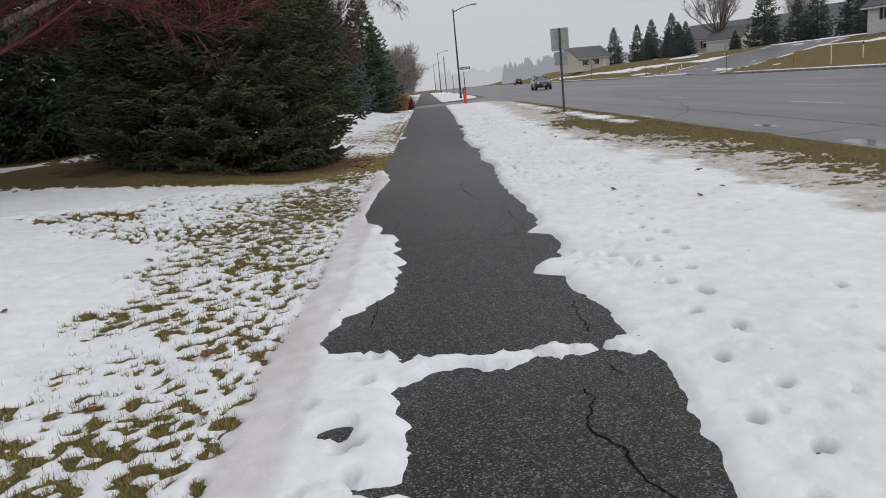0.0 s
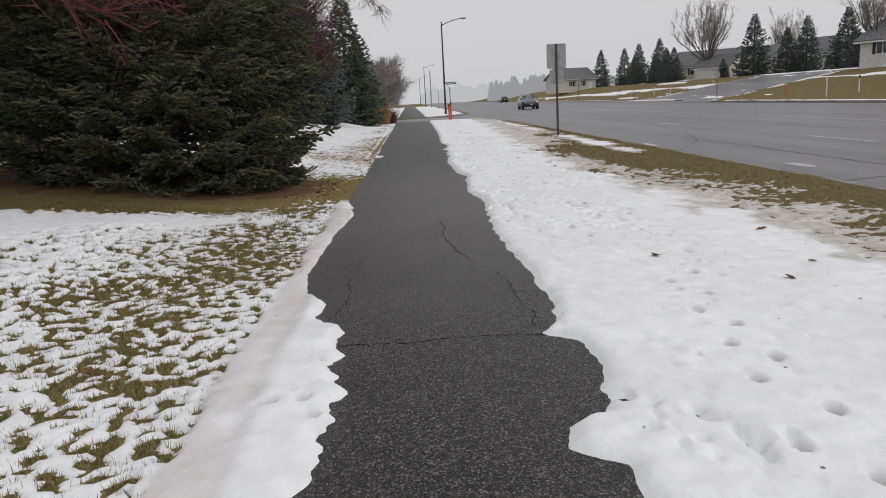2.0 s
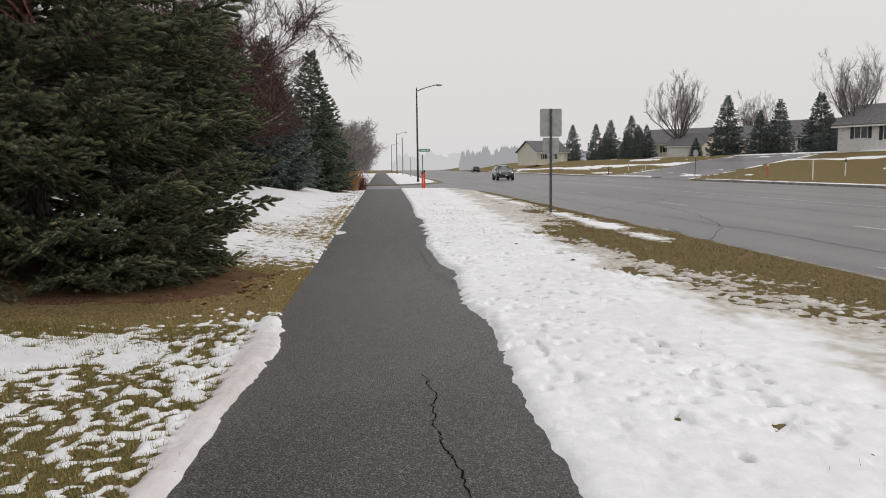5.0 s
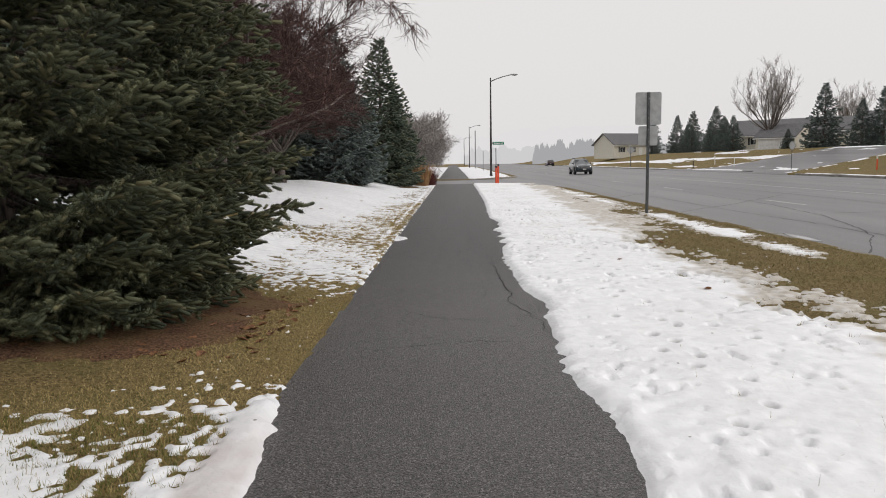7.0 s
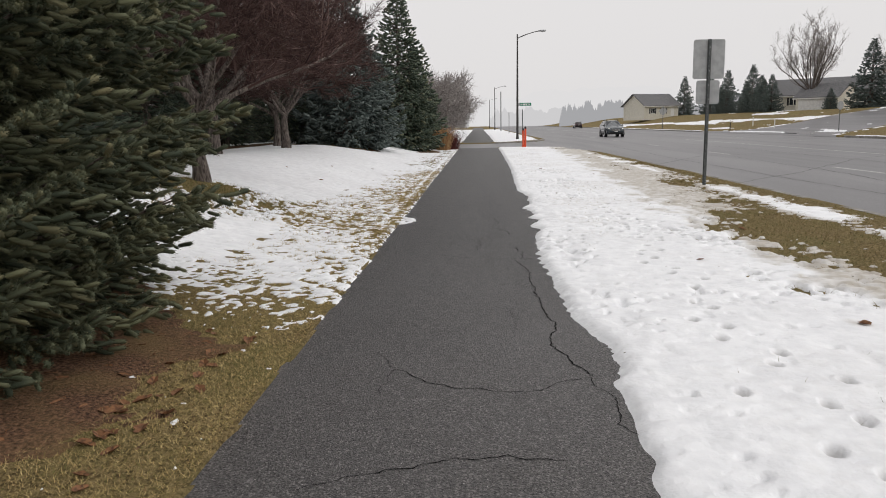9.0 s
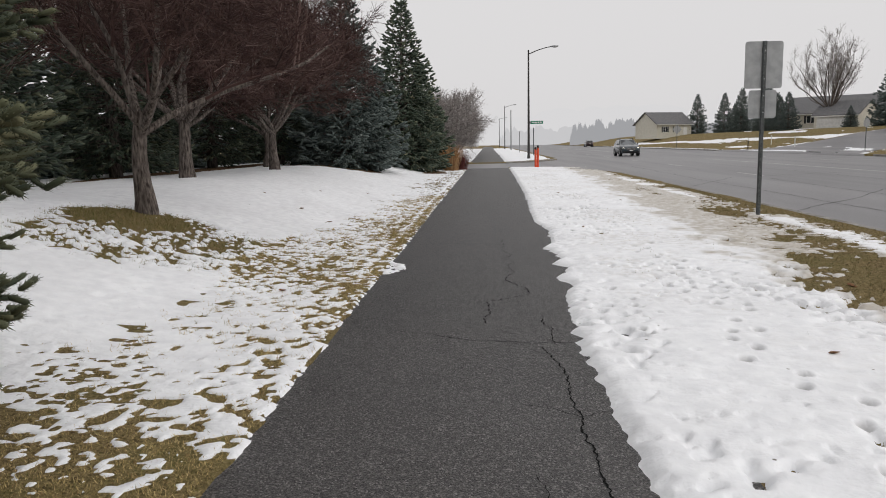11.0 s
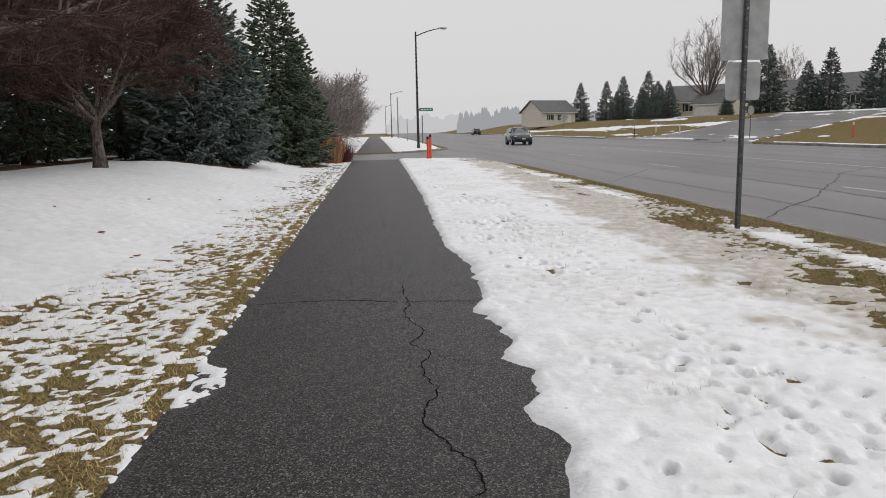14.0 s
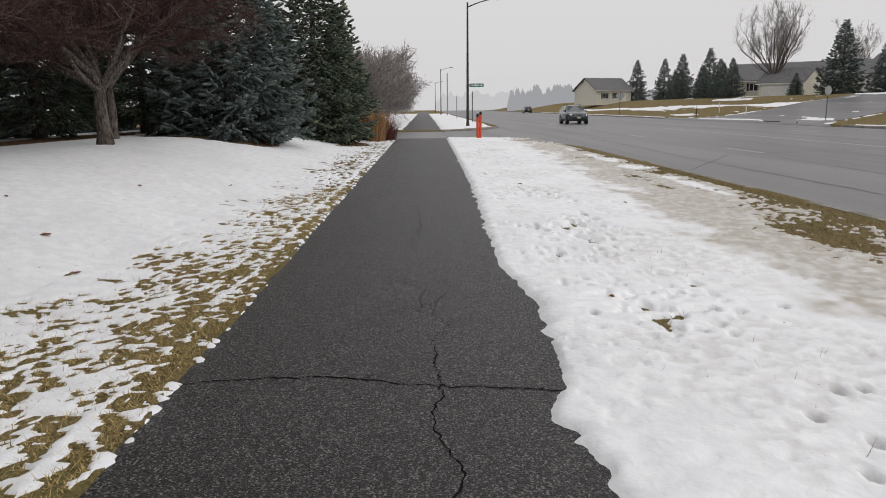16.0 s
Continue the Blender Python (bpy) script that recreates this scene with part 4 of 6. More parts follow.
def spruce(label, seed, H, R, m, step, per, gap, shoot, needles, mat, start=0.25, inner=0.35, group="", taper=0.95, core=5, fine_to=99.0, wide=0.035, fat=0.14, fuzz=1.0, spray=1.05, perk=0.0, level=0.5, vary=None, skirt=0.82):
    """A spruce: tiers of drooping boughs, each fanned with shoots."""
    r = np.random.RandomState(seed)
    tree = thing("spruce_tree", label, "tree", m, group)
    t = np.linspace(0, 1, 8)
    V, F = chain(np.column_stack([0 * t, 0 * t, -0.1 + t * H * 0.97]), R * 0.075 * (1.02 - t), 9)
    part_np("trunk", V, F, BARK, tree, soft=True)
    stems, S0, SD, SL, SH = [], [], [], [], []
    z = start
    while z < H * 0.985:
        q = (z - start) / (H - start)
        reach = R * min(1.0, skirt + q * 2.2) * (1 - q) ** taper + 0.06
        high = z > fine_to
        count = max(5, int(per * (0.55 + 0.45 * reach / R) * (0.6 if high else 1)))
        off = r.uniform(0, 6.28)
        for k in range(count):
            az = off + (k + r.uniform(-0.35, 0.35)) * 6.283 / count
            L = reach * (r.uniform(*vary) if vary else r.uniform(0.80, 1.08))
            out = np.array([math.cos(az), math.sin(az), 0])
            lat = np.array([-out[1], out[0], 0])
            sag = -0.30 * (1 - q) + 0.25 * q + r.uniform(-0.08, 0.08)
            s = np.linspace(0, 1, 7)
            zz = L * (sag * s + (0.30 - 0.1 * q) * s ** 2.4) + r.uniform(-step, step) * level
            P = out * (s * L)[:, None] + np.column_stack([0 * s, 0 * s, z + zz])
            P[:, 2] = np.maximum(P[:, 2], 0.10 + 0.1 * r.uniform())
            stems.append((P, np.linspace(0.018 + 0.006 * L, 0.004, 7)))
            bare_to = inner if z > 2.2 else inner * 0.75
            n = max(2, int(L * (1 - bare_to) / gap / (2 if high else 1)))
            for i in range(n):
                u = bare_to + (1 - bare_to) * (i + r.uniform(0.1, 0.9)) / n
                j = min(int(u * 6), 5)
                p = P[j] + (P[j + 1] - P[j]) * (u * 6 - j)
                fw = unit(P[j + 1] - P[j])
                width = min(0.42 * L, 0.85) * (spray - u) + shoot * 0.55
                for sgn in (-1, 1):
                    d = unit(fw * 0.62 + lat * sgn * 0.8 + np.array([0, 0, -0.20 + r.uniform(-0.15, 0.1)]))
                    m2 = max(1, int(width / (shoot * 0.62)))
                    for w in range(m2):
                        x = p + d * (w * shoot * 0.62) + np.array([0, 0, -0.06 * (w * shoot) ** 1.2 + r.uniform(-0.3, 0.22) * shoot])
                        S0.append(x)
                        SD.append(unit(d * 0.8 + fw * r.uniform(0.0, 0.7) + np.array([0, 0, r.uniform(-0.6, 0.38) + perk])))
                        SH.append(high)
                        SL.append(shoot * r.uniform(0.75, 1.25) * (0.62 + 0.38 * min(1, reach / (0.45 * R))) * (1.7 if high else 1))
                S0.append(p)
                SD.append(unit(fw + np.array([0, 0, r.uniform(-0.1, 0.35)])))
                SL.append(shoot * r.uniform(0.8, 1.2) * (0.62 + 0.38 * min(1, reach / (0.45 * R))))
                SH.append(high)
        z += step * (0.7 + 0.5 * reach / R) * (1.7 if high else 1)
    V, F = join([chain(P, rr, 4) for P, rr in stems])
    tagged(part_np("branchwork", V, F, BARK, tree, soft=True), kind="stuff")
    S0, SD, SL = np.array(S0), np.array(SD), np.array(SL)
    up = np.cross(SD, np.where(np.abs(SD[:, 2:3]) > 0.95, arr((1, 0, 0)), arr((0, 0, 1))))
    up /= np.linalg.norm(up, axis=1)[:, None]
    ww = np.cross(SD, up)
    few = min(needles, 20)
    kinds = [needle_twig(needles, seed * 7 + k, core, wide, fat, fuzz) for k in range(3)] + [needle_twig(few, seed * 7 + k, core, wide * (needles / few) ** 0.7, fat, fuzz) for k in range(3)]
    which = r.randint(0, 3, len(S0)) + 3 * np.array(SH).astype(int)
    pieces = []
    for k in range(6):
        tv, tf = kinds[k]
        sel = which == k
        if not sel.any():
            continue
        A = np.stack([SD[sel], up[sel], ww[sel]], 1) * SL[sel][:, None, None]
        VV = np.einsum("vk,nkc->nvc", tv, A) + S0[sel][:, None]
        FF = tf[None] + (np.arange(sel.sum()) * len(tv))[:, None, None]
        pieces.append((VV.reshape(-1, 3), FF.reshape(-1, 3)))
    V, F = join(pieces)
    tagged(part_np("crown", V, F, mat, tree, "drooping needled boughs", True), kind="stuff")
    return tree


def at(x, y, turn=0, size=1.0, dz=0.0, tall=1.0):
    return Matrix.Translation((x, y, float(rise(np.float64(x), np.float64(y))) + dz)) @ Euler((0, 0, radians(turn))).to_matrix().to_4x4() @ Matrix.Diagonal((size, size, size * tall, 1))


# the row along the path
spruce("large dark green spruce with boughs down to the lawn", 4, 12.0, 3.28, at(-4.55, 17.0, 0, 1, -0.22), 0.36, 25, 0.115, 0.125, 44, NEEDLE_NEAR, 0.16, 0.50, taper=0.52, core=5, fine_to=3.4, wide=0.026, fat=0.135, fuzz=0.85, spray=1.38, perk=0.14, level=0.38, vary=(0.88, 1.0), skirt=0.80)
mid = spruce("tall blue-green spruce behind bare crabapples", 8, 7.6, 2.8, at(-5.6, 45.6), 0.34, 17, 0.24, 0.30, 9, NEEDLE_BLUE, 0.3, 0.4, "spruces along the path", core=4)
dark = spruce("tall dark green spruce at the end of the row", 9, 8.3, 2.75, at(-3.9, 52.2), 0.32, 17, 0.24, 0.30, 9, NEEDLE, 0.3, 0.4, "spruces along the path", core=4)
copy_thing(dark, at(-3.5, 57.3, 80, 0.74))
copy_thing(dark, at(-10.8, 20.8, 40, 0.95))
crab = bare_tree("bare crabapple with a dense reddish-brown crown", 21, 1.55, 0.135, 7, 3.6, 6.0, 0.02, 10500, TWIG, at(-5.0, 26.15, 0), 0.05, 0.55, group="bare crabapples", low=1.75, steep0=1.0, pruned=(2.9, 4.0), arch=((0.1, 0, 1.5), (1.2, -0.4, 3.4), (2.8, -1.1, 4.5), (3.9, -1.5, 4.3), (4.4, -1.7, 3.7)))
crab2 = bare_tree("bare crabapple with a wide reddish-brown crown", 33, 1.5, 0.15, 8, 3.5, 6.0, 0.06, 10500, TWIG, at(-6.6, 38.5, 0), 0.04, 0.55, group="bare crabapples", low=1.6, steep0=0.6)
copy_thing(crab2, at(-7.1, 33.0, 140, 1.1))
copy_thing(crab, at(-7.8, 42.0, 175, 1.0))
bare_tree("bare crabapple with fine dark red twigs", 45, 1.6, 0.16, 8, 3.9, 6.0, 0.0, 10500, REDTWIG, at(-8.0, 12.0, 0, 1.25), 0.06, 0.6, group="bare crabapples", low=1.1, long_limb=(0.9, -0.05, 0.42, 4.1))
avenue = bare_tree("bare grey-brown street tree branching near the ground", 61, 0.8, 0.16, 9, 3.2, 7.0, 0.0, 3600, GREYTWIG, at(-4.2, 77, 0, 1.15), 0.02, 0.9, 0.06, 0.011, "street trees beyond the side street", steep0=0.35)
for k, (x, y) in enumerate(((-5.8, 83), (-4.8, 89), (-6.5, 94), (-5.0, 101), (-6.0, 109), (-5.2, 118), (-6.6, 127), (-5.0, 137), (-6, 150), (-5, 165), (-9.5, 90), (-10, 104))):
    copy_thing(avenue, at(x, y, 47 * k, 1.0 + 0.14 * (k % 3)))
elm = bare_tree("tall bare vase-shaped elm behind the berm", 71, 2.9, 0.24, 15, 3.9, 10.0, 0.0, 3200, GREYTWIG, at(52.4, 131.9), -0.02, 1.2, 0.36, 0.008, "bare yard trees", flare=1.3, steep0=0.9)
copy_thing(elm, at(49.8, 80.5, 60, 0.72))
copy_thing(elm, at(86, 170, 130, 1.0))
far_spruce = spruce("dark spruce in a yard across the road", 81, 8.6, 3.4, at(51.6, 112.5), 0.5, 13, 0.5, 0.55, 5, NEEDLE_BLUE, 0.2, 0.25, "spruces across the road", taper=0.95, core=3)
for k, (x, y, size, tall) in enumerate(((54.3, 108, 0.70, 1.02), (56.6, 107, 0.8, 1.1), (58.0, 99.5, 0.95, 0.95), (56.5, 95, 0.62, 0.9), (53.9, 161, 0.95, 1.1), (55.4, 180, 0.98, 1.1), (54.8, 190, 0.9, 1.15), (51.5, 200, 0.98, 1.1), (55.5, 168, 0.72, 1.0), (56, 186, 0.75, 1.0), (49.5, 140, 0.7, 1.0), (51.5, 150, 0.75, 1.0), (57, 173, 0.75, 1), (53.5, 175, 0.7, 1), (50.5, 146, 0.65, 1.0))):
    copy_thing(far_spruce, at(x, y, 53 * k, size, 0, tall))
copy_thing(far_spruce, at(53.0, 126.5, 20, 0.40, 0, 0.9))
back = spruce("dark spruce of the back row behind bare trees", 83, 8.4, 2.9, at(-11.0, 30.0, 0, 1.0), 0.42, 13, 0.27, 0.27, 7, NEEDLE, 0.75, 0.35, "spruces of the back row", core=3, fine_to=4.5)
for k, (x, y, size) in enumerate(((-14, 24, 1.0), (-9.9, 34.8, 0.85), (-8.6, 46.5, 0.85), (-11.8, 38.5, 1.0), (-10.5, 43.5, 0.95), (-8.2, 50.5, 0.85))):
    copy_thing(back, at(x, y, 67 * k + 20, size))
for k, (x, y, size) in enumerate(((-14.5, 31.5, 1.05), (-15, 36.5, 1.1), (-13.5, 42.5, 1.0), (-13, 50, 1.05), (-15.5, 18.5, 1.0), (-16, 12, 1.05), (-13, 14, 0.9), (-6.6, 55.5, 0.8), (-9.5, 55.0, 1.0))):
    tagged(copy_thing(far_spruce, at(x, y, 67 * k, size)), "dark spruce in the back row behind bare trees", "tree", "spruces of the back row")

# ---- street furniture ----
def plate(bm, w, h, t, radius, cx, y, cz):
    """An upright plate with rounded corners."""
    pts = []
    for sx, sz, a0 in ((1, 1, 0), (-1, 1, 90), (-1, -1, 180), (1, -1, 270)):
        for a in (0, 30, 60, 90):
            ang = radians(a0 + a)
            pts.append((cx + sx * (w / 2 - radius) + radius * math.cos(ang), cz + sz * (h / 2 - radius) + radius * math.sin(ang)))
    f = bm.faces.new([bm.verts.new((x, y, z)) for x, z in pts])
    out = bmesh.ops.extrude_face_region(bm, geom=[f])
    bmesh.ops.translate(bm, vec=(0, t, 0), verts=[v for v in out["geom"] if isinstance(v, bmesh.types.BMVert)])
    bmesh.ops.recalc_face_normals(bm, faces=bm.faces[:])
    return bm


sign = thing("road_sign", "two grey metal sign backs on a dark perforated post", "road sign", pose(5.47, 29.45, 0.03, 0, 0, 2))
bm = bmesh.new()
prof = [(-0.042, 0.012), (-0.026, 0.012), (-0.018, -0.02), (0.018, -0.02), (0.026, 0.012), (0.042, 0.012), (0.042, 0.007), (0.03, 0.007), (0.022, -0.026), (-0.022, -0.026), (-0.03, 0.007), (-0.042, 0.007)]
lo_v = [bm.verts.new((x, y - 0.02, -0.1)) for x, y in prof]
hi_v = [bm.verts.new((x, y - 0.02, 3.23)) for x, y in prof]
for k in range(len(prof)):
    j = (k + 1) % len(prof)
    bm.faces.new((lo_v[k], lo_v[j], hi_v[j], hi_v[k]))
bm.faces.new(hi_v)
part("post", bm, POST, sign, "dark steel channel post")
for nm, w, h, cz, yy in (("sign_plate", 0.70, 0.86, 2.80, 0.008), ("sign_plate", 0.52, 0.52, 2.08, 0.008)):
    pl = part(nm, plate(bmesh.new(), w, h, 0.004, 0.05, 0.0, yy, cz), ALU, sign, "unpainted aluminium back of a sign")
    for dz in (-0.3, 0.3):
        bm = bmesh.new()
        tube(bm, (0, -0.052, cz + dz * h), (0, -0.044, cz + dz * h), 0.012, 0.012, 6)
        part("bolt", bm, GALV, pl)
hole = part("hole", tube(bmesh.new(), (0, -0.0475, 0), (0, -0.046, 0), 0.006, 0.006, 6), BLACK, sign)
hole.location.z = 0.2
for k in range(1, 60):
    o = hole.copy()
    scene.collection.objects.link(o)
    o.location.z = 0.2 + 0.05 * k


def street_lamp(m, label):
    lamp = thing("street_lamp", label, "street lamp", m, "street lamps along the road")
    bm = bmesh.new()
    tube(bm, (0, 0, -0.1), (0, 0, 9.2), 0.11, 0.062, 14)
    part("pole", bm, POLE, lamp, soft=False)
    bm = bmesh.new()
    box(bm, -0.17, 0.17, -0.17, 0.17, -0.05, 0.05, 0.02)
    tube(bm, (0, 0, 0.05), (0, 0, 0.35), 0.14, 0.12, 12)
    part("base", bm, POLE, lamp)
    t = np.linspace(0, 1, 9)
    V, F = chain(np.column_stack([1.9 * t, 0 * t, 8.85 + 0.85 * (t - 0.32 * t ** 2.2)]), 0.045 - 0.012 * t, 8)
    part_np("arm", V, F, POLE, lamp, soft=True)
    t = np.linspace(0, 1, 9)
    V, F = chain(np.column_stack([1.8 + 0.75 * t, 0 * t, 9.44 + 0.05 * t]), 0.02 + 0.12 * np.sin(np.pi * np.clip(t * 0.96 + 0.04, 0, 1)) ** 0.6, 12)
    V[:, 2] = 9.45 + (V[:, 2] - 9.45) * 0.6
    head = part_np("lamp_head", V, F, GALV, lamp, "grey cobra-head luminaire", True)
    bm = bmesh.new()
    bmesh.ops.create_uvsphere(bm, u_segments=14, v_segments=8, radius=1, matrix=Matrix.Translation((2.25, 0, 9.40)) @ Matrix.Diagonal((0.22, 0.10, 0.06, 1)))
    part("lens", bm, LENS, head, "glass refractor", True)
    return lamp


lamp = street_lamp(pose(3.85, 79.3, 0.02), "dark metal street lamp with a curved arm, unlit")
copy_thing(lamp, pose(4.0, 175, 0.02, 0, 0, 3))
copy_thing(lamp, pose(4.1, 255, 0.02, 0, 0, -4))
blade = thing("street_sign", "small green street name blade on the lamp pole", "street sign", pose(3.95, 79.2, 3.15))
part("blade", plate(bmesh.new(), 1.05, 0.26, 0.006, 0.03, 0.6, 0, 0), GREEN, blade)
for k, (a, b) in enumerate(((0.18, 0.34), (0.38, 0.62), (0.66, 0.78), (0.86, 1.02))):
    bm = bmesh.new()
    box(bm, a, b, -0.004, -0.001, -0.06, 0.06)
    part("lettering", bm, WHITE, blade, "white lettering too small to read")
bm = bmesh.new()
box(bm, -0.02, 0.12, -0.03, 0.03, -0.1, 0.1, 0.01)
part("bracket", bm, GALV, blade)

for dx, dy, h in ((0.0, 0.0, 1.20), (0.128, 0.05, 1.30)):
    mk = thing("marker_post", "orange-red utility marker post with a black cap", "marker post", pose(3.05 + dx, 57.6 + dy, 0, 0, 0.4 if dx else -0.4), "utility markers at the corner")
    V, F = chain([(0, 0, z) for z in (-0.1, 0.3, 0.7, h - 0.14)], [0.062] * 4, 14)
    part_np("tube", V, F, ORANGE, mk, soft=True)
    bm = bmesh.new()
    tube(bm, (0, 0, h - 0.14), (0, 0, h - 0.02), 0.064, 0.06, 14)
    tube(bm, (0, 0, h - 0.02), (0, 0, h), 0.06, 0.03, 14)
    part("cap", bm, BLACK, mk)

for k, (x, y, h, mat, lab) in enumerate(((32.9, 60, 1.5, WHITE, "white snow marker stake on the berm"), (35.5, 60, 1.3, WHITE, "white snow marker stake on the berm"), (34.8, 70, 1.1, ORANGE, "short orange and white stake on the berm"), (35, 101, 1.2, WHITE, "white snow marker stake on the berm"), (32.4, 108.5, 1.3, BLACK, "dark marker stake by the side street"), (36.5, 112, 1.2, WHITE, "white snow marker stake on the berm"))):
    st = thing("marker_stake", lab, "stake", at(x, y), "stakes on the far verge")
    bm = bmesh.new()
    box(bm, -0.05, 0.05, -0.02, 0.02, -0.1, h * 0.8, 0.008)
    part("stake", bm, mat, st)
    bm = bmesh.new()
    box(bm, -0.055, 0.055, -0.024, 0.024, h * 0.8, h, 0.008)
    part("tip", bm, BLACK if k == 1 else WHITE, st)

stop = thing("stop_sign", "octagonal sign seen from behind on a thin post", "road sign", at(33.5, 82.3))
bm = bmesh.new()
tube(bm, (0, 0.03, -0.1), (0, 0.03, 2.75), 0.035, 0.035, 8)
part("post", bm, POST, stop)
bm = bmesh.new()
pts = [(0.30 * math.cos(radians(22.5 + 45 * k)), 0.42 * math.sin(radians(22.5 + 45 * k)) + 2.4) for k in range(8)]
f = bm.faces.new([bm.verts.new((x, -0.01, z)) for x, z in pts])
bm.normal_update()
bmesh.ops.solidify(bm, geom=[f], thickness=0.01)
part("sign_plate", bm, ALU, stop, "grey back of the octagon")
dia = thing("warning_sign", "pale sign on a post at the far kerb", "road sign", at(30.9, 137))
bm = bmesh.new()
tube(bm, (0, 0.03, -0.1), (0, 0.03, 3.6), 0.05, 0.05, 8)
part("post", bm, POST, dia)
bm = bmesh.new()
f = bm.faces.new([bm.verts.new(p) for p in ((-0.75, 0, 3.0), (0, 0, 2.25), (0.75, 0, 3.0), (0, 0, 3.75))])
bm.normal_update()
bmesh.ops.solidify(bm, geom=[f], thickness=0.012)
part("sign_plate", bm, ALU, dia)
for y in (88, 112, 150):
    ut = thing("utility_pole", "weathered grey wooden utility pole beside the path", "pole", pose(5.3 if y < 100 else 4.8, y + 8, 0), "poles beyond the street")
    if y == 88:
        bm = bmesh.new()
        tube(bm, (0, 0, -0.1), (0, 0, 3.0), 0.05, 0.05, 8)
        part("pole", bm, POST, ut)
    else:
        bm = bmesh.new()
        tube(bm, (0, 0, -0.1), (0, 0, 7.6 if y == 150 else 3.0), 0.13 if y == 150 else 0.05, 0.10 if y == 150 else 0.05, 9)
        part("pole", bm, GALV, ut)


# ---- houses across the road ----
SIDING = grain(material("white_siding", (0.7, 0.7, 0.69), 0.7), (0.62, 0.62, 0.61), (0.74, 0.74, 0.73), 3, 5)
CREAM = grain(material("cream_siding", (0.6, 0.57, 0.48), 0.75), (0.56, 0.54, 0.47), (0.66, 0.635, 0.56), 3, 5)
SHINGLE = grain(material("roof_shingle", (0.14, 0.14, 0.145), 0.9), (0.10, 0.10, 0.105), (0.19, 0.188, 0.19), 5, 7, 0.5, 12)
GLASS = material("window_glass", (0.03, 0.035, 0.04), 0.08, 0.6)
SHUTTER = material("dark_shutter", (0.04, 0.042, 0.045), 0.6)


def house(label, m, w, d, wall, pitch, mat, windows=(), door=None, garage=None, overhang=0.5, lap=0.2):
    """A house with its front towards -y and its ridge along x. windows: x, z, width, height on the front."""
    h = thing("house", label, "house", m, "houses across the road")
    bm = bmesh.new()
    box(bm, -w / 2, w / 2, 0, d, -0.6, wall)
    peak = wall + d / 2 * pitch
    for sx in (-w / 2, w / 2):
        a, b, c = bm.verts.new((sx, 0, wall)), bm.verts.new((sx, d, wall)), bm.verts.new((sx, d / 2, peak))
        bm.faces.new((a, b, c))
    part("wall", bm, mat, h)
    if lap:
        n = int(wall / lap)
        for k in range(1, n):
            bm = bmesh.new()
            box(bm, -w / 2 - 0.012, w / 2 + 0.012, -0.012, d + 0.012, k * lap, k * lap + 0.02)
            part("siding_board", bm, mat, h)
    for sy in (0, 1):
        bm = bmesh.new()
        y0, y1 = (-overhang, d / 2) if sy == 0 else (d + overhang, d / 2)
        z0 = wall - overhang * pitch
        v = [bm.verts.new(p) for p in ((-w / 2 - overhang, y0, z0), (w / 2 + overhang, y0, z0), (w / 2 + overhang, y1, peak), (-w / 2 - overhang, y1, peak))]
        f = bm.faces.new(v if sy == 0 else v[::-1])
        bm.normal_update()
        bmesh.ops.solidify(bm, geom=[f], thickness=-0.16)
        part("roof", bm, SHINGLE, h, "grey shingled roof slope")
    bm = bmesh.new()
    box(bm, -w / 2 - overhang, w / 2 + overhang, -overhang - 0.03, -overhang + 0.02, wall - overhang * pitch - 0.12, wall - overhang * pitch + 0.06, 0.01)
    part("gutter", bm, WHITE, h)
    for x, z, ww, hh in windows:
        bm = bmesh.new()
        box(bm, x - ww / 2, x + ww / 2, -0.06, 0.02, z, z + hh, 0.01)
        win = part("window", bm, WHITE, h, "white framed window")
        for k in range(2):
            bm = bmesh.new()
            a = x - ww / 2 + 0.07 + k * ww / 2
            box(bm, a, a + ww / 2 - 0.11, -0.075, -0.05, z + 0.08, z + hh - 0.08)
            part("pane", bm, GLASS, win)
        for sx in (-1, 1):
            bm = bmesh.new()
            box(bm, x + sx * (ww / 2 + 0.22) - 0.17, x + sx * (ww / 2 + 0.22) + 0.17, -0.05, 0.0, z, z + hh, 0.01)
            part("shutter", bm, SHUTTER, h)
    if door:
        bm = bmesh.new()
        box(bm, door - 0.5, door + 0.5, -0.06, 0.02, 0, 2.1, 0.02)
        part("door", bm, WHITE, h)
    if garage:
        gx0, gw = garage
        bm = bmesh.new()
        box(bm, gx0 - gw / 2 - 0.12, gx0 + gw / 2 + 0.12, -0.05, 0.02, 0, 2.35, 0.02)
        gd = part("garage_door", bm, WHITE, h, "white panelled garage door")
        for k in range(4):
            bm = bmesh.new()
            box(bm, gx0 - gw / 2, gx0 + gw / 2, -0.08, -0.04, 0.05 + k * 0.56, 0.56 + k * 0.56, 0.02)
            part("panel", bm, SIDING, gd)
    return h


